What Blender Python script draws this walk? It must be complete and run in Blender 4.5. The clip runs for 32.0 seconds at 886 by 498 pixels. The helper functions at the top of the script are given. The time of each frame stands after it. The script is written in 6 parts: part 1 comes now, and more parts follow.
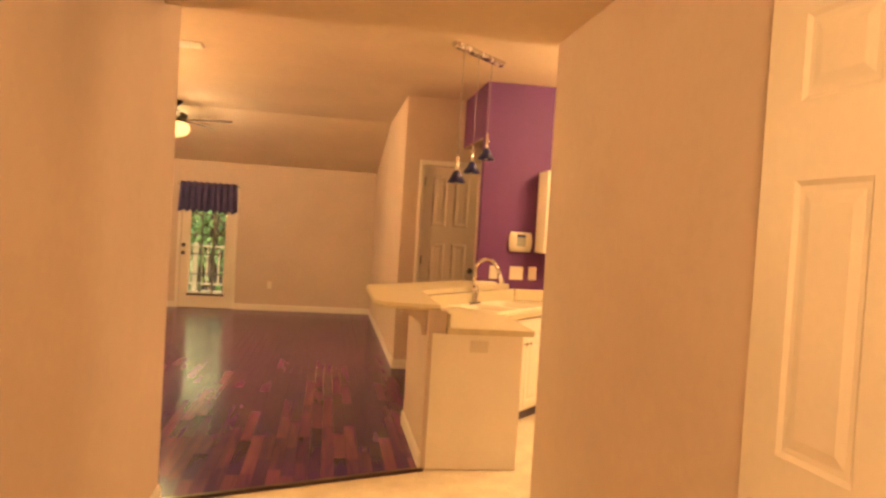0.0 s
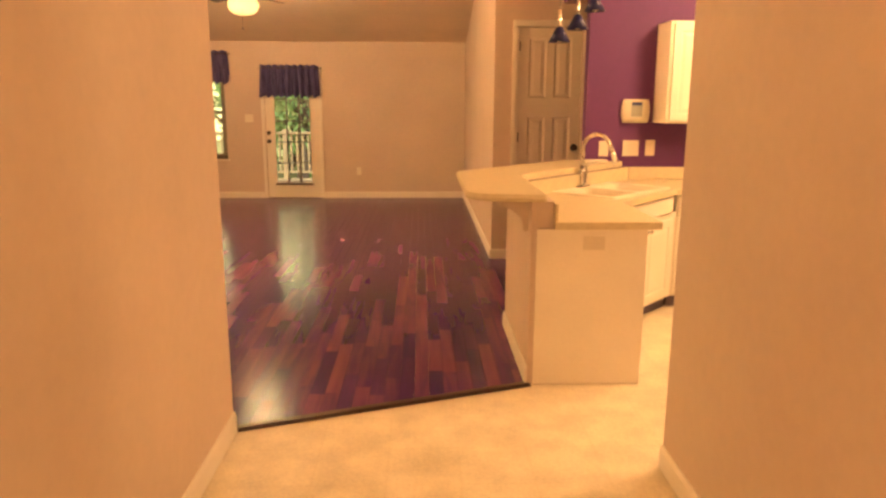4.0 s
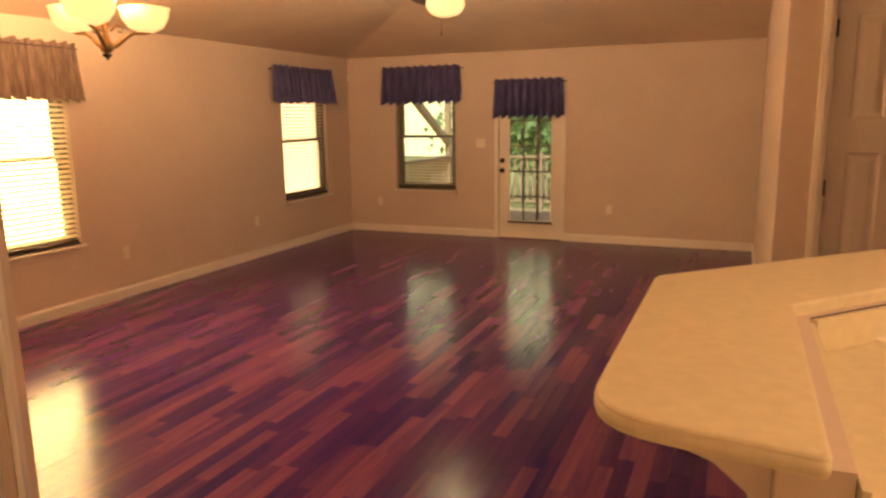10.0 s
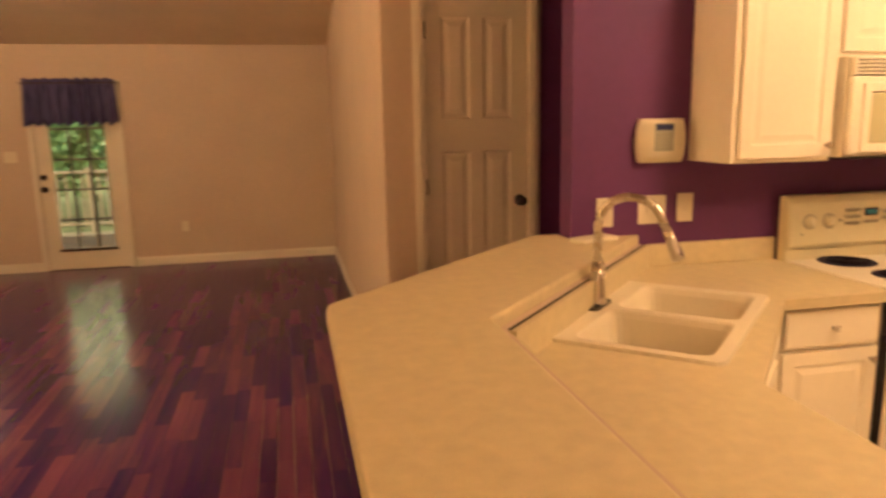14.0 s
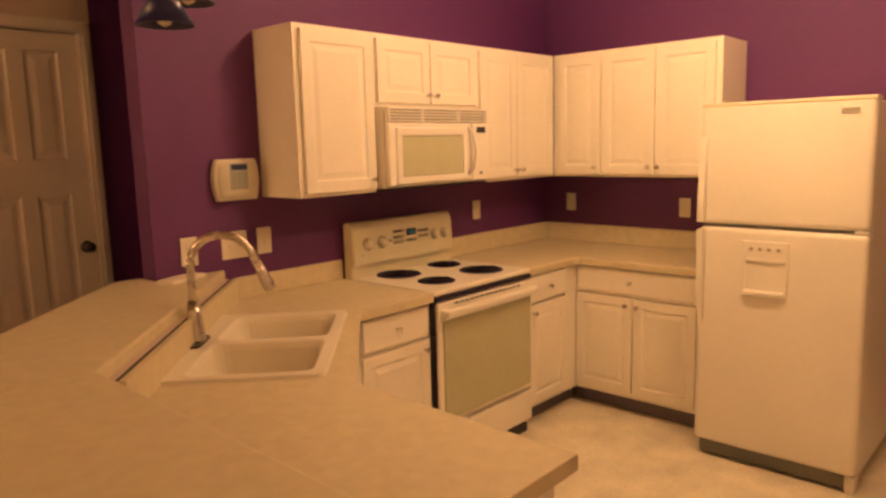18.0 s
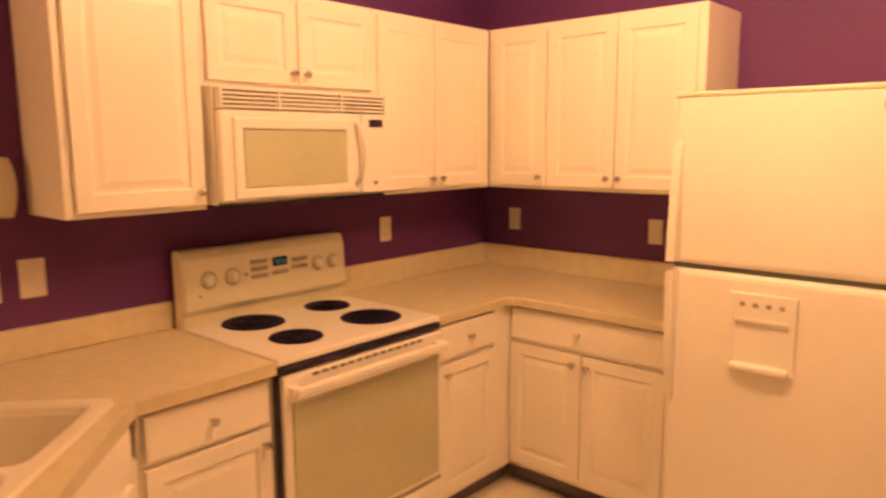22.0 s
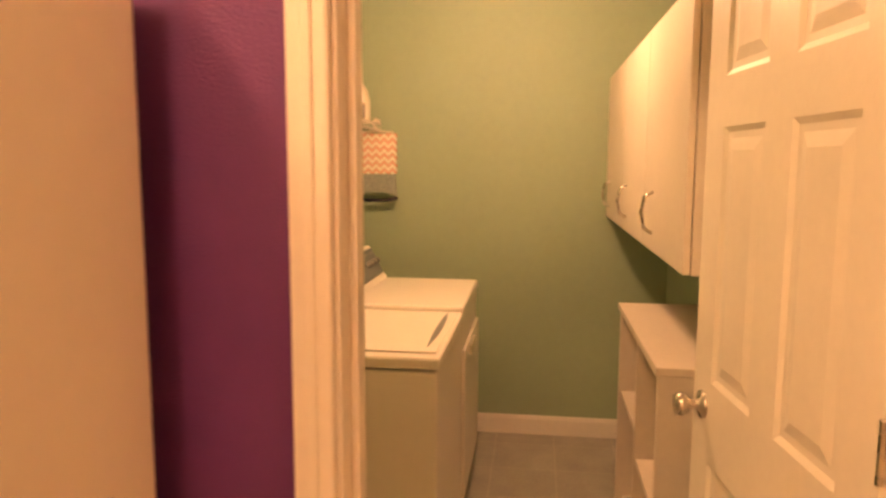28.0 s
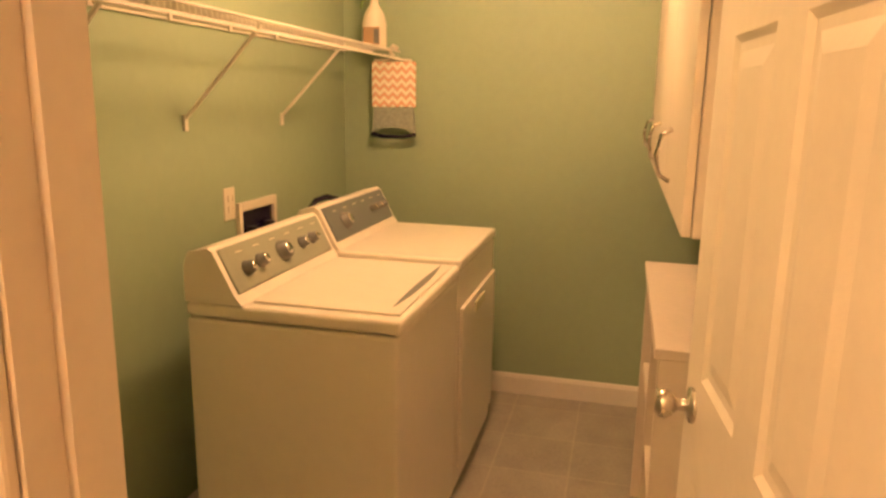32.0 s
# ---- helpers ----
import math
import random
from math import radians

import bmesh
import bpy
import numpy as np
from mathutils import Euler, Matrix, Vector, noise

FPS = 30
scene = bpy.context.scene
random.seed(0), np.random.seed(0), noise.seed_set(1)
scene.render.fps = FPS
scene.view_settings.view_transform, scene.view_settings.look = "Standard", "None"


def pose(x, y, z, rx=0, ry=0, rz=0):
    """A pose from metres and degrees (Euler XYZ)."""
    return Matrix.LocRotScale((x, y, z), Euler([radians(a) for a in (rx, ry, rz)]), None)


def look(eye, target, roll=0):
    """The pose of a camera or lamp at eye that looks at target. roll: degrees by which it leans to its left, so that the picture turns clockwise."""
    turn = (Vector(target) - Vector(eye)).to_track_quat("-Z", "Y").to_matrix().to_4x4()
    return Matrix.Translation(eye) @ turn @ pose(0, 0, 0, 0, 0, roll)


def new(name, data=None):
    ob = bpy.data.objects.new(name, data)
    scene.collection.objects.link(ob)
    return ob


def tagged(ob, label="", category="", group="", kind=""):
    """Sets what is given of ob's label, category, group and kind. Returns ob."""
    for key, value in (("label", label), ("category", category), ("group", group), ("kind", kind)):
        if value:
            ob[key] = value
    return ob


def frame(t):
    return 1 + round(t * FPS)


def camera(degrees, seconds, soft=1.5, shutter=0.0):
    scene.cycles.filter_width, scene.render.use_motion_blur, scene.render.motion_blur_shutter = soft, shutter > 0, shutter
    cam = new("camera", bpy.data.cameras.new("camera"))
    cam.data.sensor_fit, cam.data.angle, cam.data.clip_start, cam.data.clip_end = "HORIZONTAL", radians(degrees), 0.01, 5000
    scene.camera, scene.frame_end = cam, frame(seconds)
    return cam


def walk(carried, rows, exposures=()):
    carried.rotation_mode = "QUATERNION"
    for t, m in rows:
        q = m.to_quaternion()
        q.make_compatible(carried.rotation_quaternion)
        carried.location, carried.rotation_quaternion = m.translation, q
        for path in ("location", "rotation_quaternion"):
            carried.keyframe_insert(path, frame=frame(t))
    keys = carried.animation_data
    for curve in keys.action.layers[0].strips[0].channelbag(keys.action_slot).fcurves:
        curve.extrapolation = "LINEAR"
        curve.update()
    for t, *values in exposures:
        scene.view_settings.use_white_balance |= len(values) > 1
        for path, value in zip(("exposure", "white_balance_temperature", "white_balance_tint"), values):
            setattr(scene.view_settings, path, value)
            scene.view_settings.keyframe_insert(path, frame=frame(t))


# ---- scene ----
cam = camera(64.5, 32.0, soft=2.6, shutter=0.4)

# time, eye, target, roll
PATH = [
    (0, (-0.241, 0.352, 1.539), (0.085, 2.324, 1.483), 3.5),
    (0.5, (-0.196, 0.586, 1.546), (0.172, 2.548, 1.426), 1.3),
    (1, (-0.210, 0.792, 1.613), (0.072, 2.756, 1.358), -0.1),
    (1.5, (-0.196, 0.912, 1.603), (-0.032, 2.888, 1.337), 0.4),
    (2, (-0.150, 0.997, 1.601), (-0.110, 2.975, 1.308), 1.2),
    (2.5, (-0.168, 1.035, 1.584), (-0.067, 3.001, 1.232), -0.4),
    (4.5, (-0.155, 1.169, 1.527), (-0.104, 3.125, 1.112), 0.2),
    (5, (-0.139, 1.416, 1.513), (-0.046, 3.375, 1.122), -1.3),
    (5.5, (-0.088, 1.611, 1.511), (-0.023, 3.581, 1.173), -1.4),
    (6, (0.003, 1.859, 1.572), (-0.109, 3.833, 1.271), -0.9),
    (6.5, (-0.003, 2.130, 1.567), (-0.118, 4.102, 1.254), -0.7),
    (7, (0.033, 2.392, 1.587), (-0.097, 4.348, 1.192), -2.4),
    (7.5, (0.175, 2.649, 1.607), (-0.132, 4.593, 1.252), -0.4),
    (8, (0.234, 2.879, 1.599), (-0.166, 4.814, 1.289), -0.7),
    (8.5, (0.225, 3.165, 1.611), (-0.194, 5.098, 1.315), -1.3),
    (9, (0.282, 3.384, 1.605), (-0.247, 5.285, 1.277), -0.7),
    (9.5, (0.358, 3.504, 1.616), (-0.351, 5.348, 1.301), 0.4),
    (10, (0.332, 3.508, 1.614), (-0.434, 5.318, 1.242), -0.8),
    (10.5, (0.292, 3.491, 1.617), (-0.612, 5.238, 1.252), -0.2),
    (11, (0.288, 3.491, 1.617), (-0.643, 5.225, 1.261), -0.6),
    (11.5, (0.282, 3.520, 1.617), (-0.510, 5.327, 1.293), -0.6),
    (12, (0.214, 3.513, 1.628), (-0.448, 5.385, 1.387), -0.2),
    (12.5, (0.131, 3.551, 1.614), (-0.372, 5.465, 1.326), -0.8),
    (13, (0.108, 3.750, 1.586), (-0.154, 5.704, 1.250), -1.5),
    (13.5, (0.094, 3.927, 1.575), (0.060, 5.896, 1.227), -1.1),
    (14, (-0.001, 4.034, 1.571), (0.422, 5.955, 1.207), -1.1),
    (14.5, (-0.099, 4.101, 1.589), (0.609, 5.925, 1.173), -2.8),
    (15, (-0.111, 3.991, 1.570), (0.755, 5.762, 1.236), -2.0),
    (15.5, (-0.110, 3.901, 1.569), (0.892, 5.601, 1.237), -2.5),
    (17.5, (-0.147, 3.954, 1.604), (1.257, 5.346, 1.306), -1.5),
    (18, (-0.154, 3.947, 1.597), (1.302, 5.286, 1.302), -1.5),
    (18.5, (-0.124, 3.970, 1.588), (1.389, 5.236, 1.259), -3.3),
    (19, (0.055, 3.978, 1.581), (1.560, 5.261, 1.280), -3.9),
    (19.5, (0.246, 3.994, 1.595), (1.769, 5.246, 1.259), -2.7),
    (20, (0.378, 4.053, 1.568), (1.905, 5.296, 1.221), -2.5),
    (20.5, (0.505, 4.179, 1.572), (2.032, 5.429, 1.251), -2.6),
    (21, (0.627, 4.248, 1.574), (2.100, 5.569, 1.284), -3.9),
    (21.5, (0.800, 4.308, 1.582), (2.224, 5.692, 1.340), -2.6),
    (22, (0.912, 4.338, 1.593), (2.393, 5.649, 1.294), -0.3),
    (22.5, (0.994, 4.394, 1.559), (2.699, 5.396, 1.269), 1.0),
    (23, (1.062, 4.427, 1.560), (2.831, 5.286, 1.196), -2.0),
    (23.5, (1.163, 4.475, 1.538), (2.936, 5.291, 1.098), -1.3),
    (24, (1.351, 4.455, 1.489), (3.101, 5.319, 1.054), -0.1),
    (24.5, (1.548, 4.482, 1.492), (3.371, 5.219, 1.131), 0.0),
    (25, (1.719, 4.552, 1.521), (3.629, 5.065, 1.229), -2.7),
    (25.5, (2.046, 4.555, 1.489), (3.963, 5.035, 1.183), -3.6),
    (26, (2.295, 4.388, 1.499), (4.223, 4.831, 1.205), -1.5),
    (26.5, (2.504, 4.390, 1.502), (4.448, 4.756, 1.212), -2.1),
    (28.5, (3.375, 4.051, 1.486), (5.345, 4.304, 1.249), 0.7),
    (29, (3.491, 3.982, 1.496), (5.427, 4.387, 1.200), 1.3),
    (29.5, (3.576, 3.912, 1.502), (5.489, 4.431, 1.236), 1.8),
    (30, (3.595, 3.907, 1.513), (5.511, 4.423, 1.263), 1.8),
    (30.5, (3.593, 3.908, 1.502), (5.514, 4.401, 1.242), 1.8),
    (31, (3.599, 3.906, 1.472), (5.506, 4.377, 1.096), 2.1),
    (31.5, (3.596, 3.904, 1.454), (5.493, 4.358, 1.008), 1.9),
    (32, (3.597, 3.900, 1.460), (5.493, 4.381, 1.047), 1.0),
]
# stops and white balance as the film's camera adapts
# time, stops, kelvin, tint
LIGHT = [(0, 0.27, 6600, 0), (2.5, 0.36, 6600, 2), (5, 0.31, 6600, 4), (7, 0.26, 6450, 4), (8, -0.10, 5950, 0), (9, -0.14, 5900, 1), (11, -0.20, 5950, 7), (13, -0.16, 5850, 1), (14, -0.34, 5950, 0), (15, -0.80, 5550, -12), (16.5, -0.78, 6100, 2), (18, -0.90, 6250, 8), (20, -0.66, 6650, 15), (21, -0.62, 6750, 17), (22, -0.66, 6800, 19), (23.5, -0.45, 6850, 22), (25, -0.38, 7000, 21), (26, -0.36, 7000, 22), (26.5, -0.25, 7000, 19), (28.5, 0.04, 6900, 18), (30, 0.10, 6900, 12), (32, 0.10, 6900, 10)]
walk(cam, [(t, look(eye, target, roll)) for t, eye, target, roll in PATH], LIGHT)

# ---- world, lamps ----
world = bpy.data.worlds.new("sky")
scene.world = world
world.use_nodes = True
wn = world.node_tree.nodes
sky = wn.new("ShaderNodeTexSky")
sky.sky_type = "NISHITA"
sky.sun_disc = False
sky.sun_elevation = radians(46)
sky.sun_rotation = radians(166)
world.node_tree.links.new(sky.outputs["Color"], wn["Background"].inputs["Color"])
wn["Background"].inputs["Strength"].default_value = 0.15

sun = new("sun", bpy.data.lights.new("sun", "SUN"))
sun.data.energy, sun.data.angle, sun.data.color = 5.0, radians(0.6), (1.0, 0.88, 0.66)
sun.matrix_world = look((6, -20, 25), (0, 4, 0))

WARM = (1.0, 0.66, 0.35)


def lamp(name, kind, place, watts, size, color=WARM, target=None):
    ob = new(name, bpy.data.lights.new(name, kind))
    ob.data.energy, ob.data.color = watts, color
    if kind == "POINT":
        ob.data.shadow_soft_size = size
        ob.location = place
    else:
        ob.data.shape, ob.data.size, ob.data.size_y = "RECTANGLE", size[0], size[1]
        ob.matrix_world = look(place, target)
    return ob


lamp("fan_bulb", "POINT", (-2.19, 9.60, 2.595), 185, 0.185, (1.0, 0.63, 0.33))
for k in range(3):
    a = radians(120 * k + 60)
    lamp("chandelier_bulb", "POINT", (-3.20 + 0.235 * math.cos(a), 6.74 + 0.235 * math.sin(a), 2.325), 140, 0.06, (1.0, 0.50, 0.19))
# kitchen, hall and laundry bulbs are added; no source is in view
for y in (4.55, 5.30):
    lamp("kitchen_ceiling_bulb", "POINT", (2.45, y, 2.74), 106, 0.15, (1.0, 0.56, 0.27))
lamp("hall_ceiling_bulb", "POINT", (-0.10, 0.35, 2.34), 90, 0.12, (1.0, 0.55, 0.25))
# area lamps added outside two windows, standing in for daylight and its floor glare
lamp("window_daylight_fill", "AREA", (-5.02, 7.265, 1.32), 105, (0.96, 1.42), (1.0, 0.60, 0.22), (-3.0, 7.265, 1.32))
lamp("window_daylight_fill", "AREA", (-5.02, 11.255, 1.33), 5.0, (0.96, 1.40), (1.0, 0.56, 0.28), (-3.0, 11.255, 1.33))
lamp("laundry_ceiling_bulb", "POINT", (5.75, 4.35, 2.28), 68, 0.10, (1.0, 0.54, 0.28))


# ---- materials ----
def material(name, color, rough=0.6, vary=0.12, scale=6.0, bump=0.0, bump_scale=120.0, metal=0.0, coat=0.0, second=None, stretch=None):
    """A surface with two scales of colour variation and a fine relief."""
    m = bpy.data.materials.new(name)
    m.use_nodes = True
    n, l = m.node_tree.nodes, m.node_tree.links
    b = n["Principled BSDF"]
    b.inputs["Roughness"].default_value = rough
    b.inputs["Metallic"].default_value = metal
    b.inputs["Coat Weight"].default_value = coat
    b.inputs["Coat Roughness"].default_value = 0.12
    co = n.new("ShaderNodeTexCoord")
    mp = n.new("ShaderNodeMapping")
    if stretch:
        mp.inputs["Scale"].default_value = stretch
    l.new(co.outputs["Object"], mp.inputs["Vector"])
    a = n.new("ShaderNodeTexNoise")
    a.inputs["Scale"].default_value = scale
    a.inputs["Detail"].default_value = 5
    l.new(mp.outputs["Vector"], a.inputs["Vector"])
    f = n.new("ShaderNodeTexNoise")
    f.inputs["Scale"].default_value = scale * 14
    f.inputs["Detail"].default_value = 3
    l.new(mp.outputs["Vector"], f.inputs["Vector"])
    add = n.new("ShaderNodeMath")
    add.operation = "MULTIPLY_ADD"
    l.new(f.outputs["Fac"], add.inputs[0])
    add.inputs[1].default_value = 0.45
    l.new(a.outputs["Fac"], add.inputs[2])
    ramp = n.new("ShaderNodeValToRGB")
    dark = second or tuple(c * (1 - vary) for c in color)
    light = tuple(min(1, c * (1 + vary * 0.6)) for c in color)
    ramp.color_ramp.elements[0].position, ramp.color_ramp.elements[1].position = 0.48, 0.96
    ramp.color_ramp.elements[0].color, ramp.color_ramp.elements[1].color = (*dark, 1), (*light, 1)
    l.new(add.outputs["Value"], ramp.inputs["Fac"])
    l.new(ramp.outputs["Color"], b.inputs["Base Color"])
    rr = n.new("ShaderNodeMapRange")
    rr.inputs["To Min"].default_value, rr.inputs["To Max"].default_value = max(0.02, rough - 0.06), min(1, rough + 0.08)
    l.new(a.outputs["Fac"], rr.inputs["Value"])
    l.new(rr.outputs["Result"], b.inputs["Roughness"])
    if bump:
        bn = n.new("ShaderNodeTexNoise")
        bn.inputs["Scale"].default_value = bump_scale
        bn.inputs["Detail"].default_value = 4
        l.new(co.outputs["Object"], bn.inputs["Vector"])
        bp = n.new("ShaderNodeBump")
        bp.inputs["Strength"].default_value = bump
        bp.inputs["Distance"].default_value = 0.004
        l.new(bn.outputs["Fac"], bp.inputs["Height"])
        l.new(bp.outputs["Normal"], b.inputs["Normal"])
    return m


def wood(name, island):
    """Red-brown laminate strips: each strip its own tone, grain along its length."""
    m = bpy.data.materials.new(name)
    m.use_nodes = True
    n, l = m.node_tree.nodes, m.node_tree.links
    b = n["Principled BSDF"]
    co = n.new("ShaderNodeTexCoord")
    if island:
        rnd = n.new("ShaderNodeNewGeometry").outputs["Random Per Island"]
        where = co.outputs["Object"]
    else:
        info = n.new("ShaderNodeObjectInfo")
        rnd = info.outputs["Random"]
        where = n.new("ShaderNodeNewGeometry").outputs["Position"]
    mp = n.new("ShaderNodeMapping")
    mp.inputs["Scale"].default_value = (20, 1.6, 1)
    l.new(where, mp.inputs["Vector"])
    off = n.new("ShaderNodeVectorMath")
    off.operation = "ADD"
    mul = n.new("ShaderNodeMath")
    mul.operation = "MULTIPLY"
    mul.inputs[1].default_value = 40.0
    l.new(rnd, mul.inputs[0])
    l.new(mp.outputs["Vector"], off.inputs[0])
    l.new(mul.outputs["Value"], off.inputs[1])
    g = n.new("ShaderNodeTexNoise")
    g.inputs["Scale"].default_value = 1.0
    g.inputs["Detail"].default_value = 6
    g.inputs["Distortion"].default_value = 0.6
    l.new(off.outputs["Vector"], g.inputs["Vector"])
    tone = n.new("ShaderNodeMath")
    tone.operation = "MULTIPLY_ADD"
    l.new(g.outputs["Fac"], tone.inputs[0])
    tone.inputs[1].default_value = 0.56
    tone.use_clamp = True
    half = n.new("ShaderNodeMath")
    half.operation = "MULTIPLY_ADD"
    half.inputs[1].default_value, half.inputs[2].default_value = 0.48, -0.04
    l.new(rnd, half.inputs[0])
    l.new(half.outputs["Value"], tone.inputs[2])
    ramp = n.new("ShaderNodeValToRGB")
    e = ramp.color_ramp.elements
    e[0].position, e[0].color = 0.14, (0.016, 0.0035, 0.118, 1)
    e[1].position, e[1].color = 0.90, (0.225, 0.074, 0.185, 1)
    mid = e.new(0.45)
    mid.color = (0.060, 0.014, 0.138, 1)
    l.new(tone.outputs["Value"], ramp.inputs["Fac"])
    l.new(ramp.outputs["Color"], b.inputs["Base Color"])
    rr = n.new("ShaderNodeMapRange")
    rr.inputs["To Min"].default_value, rr.inputs["To Max"].default_value = 0.15, 0.25
    l.new(g.outputs["Fac"], rr.inputs["Value"])
    l.new(rr.outputs["Result"], b.inputs["Roughness"])
    b.inputs["Specular IOR Level"].default_value = 0.25
    b.inputs["Coat Weight"].default_value = 0.0
    b.inputs["Coat Roughness"].default_value = 0.14
    bp = n.new("ShaderNodeBump")
    bp.inputs["Strength"].default_value = 0.015
    bp.inputs["Distance"].default_value = 0.002
    l.new(g.outputs["Fac"], bp.inputs["Height"])
    l.new(bp.outputs["Normal"], b.inputs["Normal"])
    return m


def vinyl(name, color, seam, tile, strength):
    """Sheet vinyl with a faint printed tile pattern and mottling."""
    m = material(name, color, 0.42, 0.22, 5.0, 0.05, 60)
    n, l = m.node_tree.nodes, m.node_tree.links
    b = n["Principled BSDF"]
    src = b.inputs["Base Color"].links[0].from_socket
    co = n.new("ShaderNodeTexCoord")
    br = n.new("ShaderNodeTexBrick")
    br.offset = 0.0
    br.inputs["Scale"].default_value = 1.0
    br.inputs["Brick Width"].default_value = tile
    br.inputs["Row Height"].default_value = tile
    br.inputs["Mortar Size"].default_value = 0.006
    br.inputs["Mortar Smooth"].default_value = 0.5
    br.inputs["Color1"].default_value = (1, 1, 1, 1)
    br.inputs["Color2"].default_value = (0.88, 0.88, 0.88, 1)
    br.inputs["Mortar"].default_value = (*seam, 1)
    l.new(co.outputs["Object"], br.inputs["Vector"])
    mix = n.new("ShaderNodeMix")
    mix.data_type, mix.blend_type = "RGBA", "MULTIPLY"
    mix.inputs["Factor"].default_value = strength
    l.new(src, mix.inputs["A"])
    l.new(br.outputs["Color"], mix.inputs["B"])
    l.new(mix.outputs["Result"], b.inputs["Base Color"])
    return m


def glow(name, color, strength):
    m = bpy.data.materials.new(name)
    m.use_nodes = True
    b = m.node_tree.nodes["Principled BSDF"]
    b.inputs["Base Color"].default_value = (*color, 1)
    b.inputs["Emission Color"].default_value = (*color, 1)
    b.inputs["Emission Strength"].default_value = strength
    b.inputs["Roughness"].default_value = 0.4
    return m


def glass(name, tint=(1, 1, 1)):
    m = bpy.data.materials.new(name)
    m.use_nodes = True
    b = m.node_tree.nodes["Principled BSDF"]
    b.inputs["Base Color"].default_value = (*tint, 1)
    b.inputs["Transmission Weight"].default_value = 1
    b.inputs["Roughness"].default_value = 0.02
    b.inputs["IOR"].default_value = 1.45
    return m


WALL = material("tan_wall_paint", (0.585, 0.482, 0.405), 0.72, 0.07, 1.6, 0.25, 260)
MAROON = material("maroon_wall_paint", (0.112, 0.025, 0.145), 0.62, 0.12, 1.8, 0.35, 240)
GREEN = material("green_wall_paint", (0.305, 0.400, 0.268), 0.55, 0.07, 1.6, 0.22, 260)
CEIL = material("ceiling_paint", (0.70, 0.58, 0.44), 0.85, 0.08, 1.4, 0.5, 180)
TRIM = material("white_trim_paint", (0.76, 0.72, 0.64), 0.38, 0.06, 3.0, 0.06, 90)
DOORPAINT = material("white_door_paint", (0.74, 0.69, 0.60), 0.36, 0.06, 3.0, 0.08, 140)
CAB = material("white_cabinet_paint", (0.86, 0.81, 0.70), 0.32, 0.05, 3.0, 0.05, 120)
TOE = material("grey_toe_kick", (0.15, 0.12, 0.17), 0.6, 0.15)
COUNTER = material("beige_laminate", (0.63, 0.555, 0.37), 0.40, 0.10, 22.0, 0.03, 300)
APPL = material("white_appliance_enamel", (0.83, 0.79, 0.69), 0.30, 0.04, 2.0, 0.10, 420, coat=0.15)
APPL2 = material("bisque_plastic", (0.68, 0.64, 0.45), 0.34, 0.05, 4.0)
STEEL = material("brushed_steel", (0.62, 0.58, 0.52), 0.26, 0.10, 20.0, 0.05, 300, metal=1.0)
CHROME = material("chrome", (0.80, 0.77, 0.72), 0.12, 0.05, 20.0, metal=1.0)
BRASS = material("dark_bronze", (0.055, 0.045, 0.045), 0.32, 0.2, 20.0, metal=0.7)
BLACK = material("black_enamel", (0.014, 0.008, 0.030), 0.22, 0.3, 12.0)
DARKGLASS = material("oven_window_glass", (0.50, 0.50, 0.33), 0.14, 0.08, 2.0, coat=0.5)
GREYPANEL = material("grey_control_panel", (0.15, 0.16, 0.15), 0.38, 0.12, 5.0)
BLUESHADE = material("dark_blue_shade", (0.010, 0.013, 0.100), 0.30, 0.2, 10.0)
# upright streaks in both cloth colours imitate light and shade on the folds
CLOTH = material("slate_valance_cloth", (0.110, 0.098, 0.250), 0.9, 0.35, 9.0, 0.5, 500, second=(0.030, 0.028, 0.105), stretch=(5, 5, 0.5))
CLOTH2 = material("tan_valance_cloth", (0.21, 0.16, 0.13), 0.9, 0.4, 9.0, 0.5, 500, second=(0.07, 0.05, 0.05), stretch=(5, 5, 0.5))
# sashes, frames and glazing bars: their backlit darkness is put into the colour
SASH = material("backlit_dark_sash", (0.16, 0.145, 0.115), 0.5, 0.15, 6.0)
BLIND = material("cream_blind_slat", (0.78, 0.70, 0.54), 0.5, 0.05)
DARKWOOD = material("dark_stained_wood", (0.045, 0.022, 0.020), 0.35, 0.3, 3.0, stretch=(20, 2, 2))
PLASTIC = material("white_plastic", (0.72, 0.67, 0.55), 0.42, 0.04)
LCD = glow("clock_display", (0.03, 0.22, 0.22), 0.35)
GLOBE = glow("lit_frosted_glass", (1.0, 0.70, 0.27), 1.35)
BOWL = glow("lit_alabaster_bowl", (1.0, 0.63, 0.22), 1.5)
GLASS = glass("window_glass")
def brighter_top(m, z0, z1, low, high):
    """Glow rises with height, added to brighten the windows' reflections in the floor."""
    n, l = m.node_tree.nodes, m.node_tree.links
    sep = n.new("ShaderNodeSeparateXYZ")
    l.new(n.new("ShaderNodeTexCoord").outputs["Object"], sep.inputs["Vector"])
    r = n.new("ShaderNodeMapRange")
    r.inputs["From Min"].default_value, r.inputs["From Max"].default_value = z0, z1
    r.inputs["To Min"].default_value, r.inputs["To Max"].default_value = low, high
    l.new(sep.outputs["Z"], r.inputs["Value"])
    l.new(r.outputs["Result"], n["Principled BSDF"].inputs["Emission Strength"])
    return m


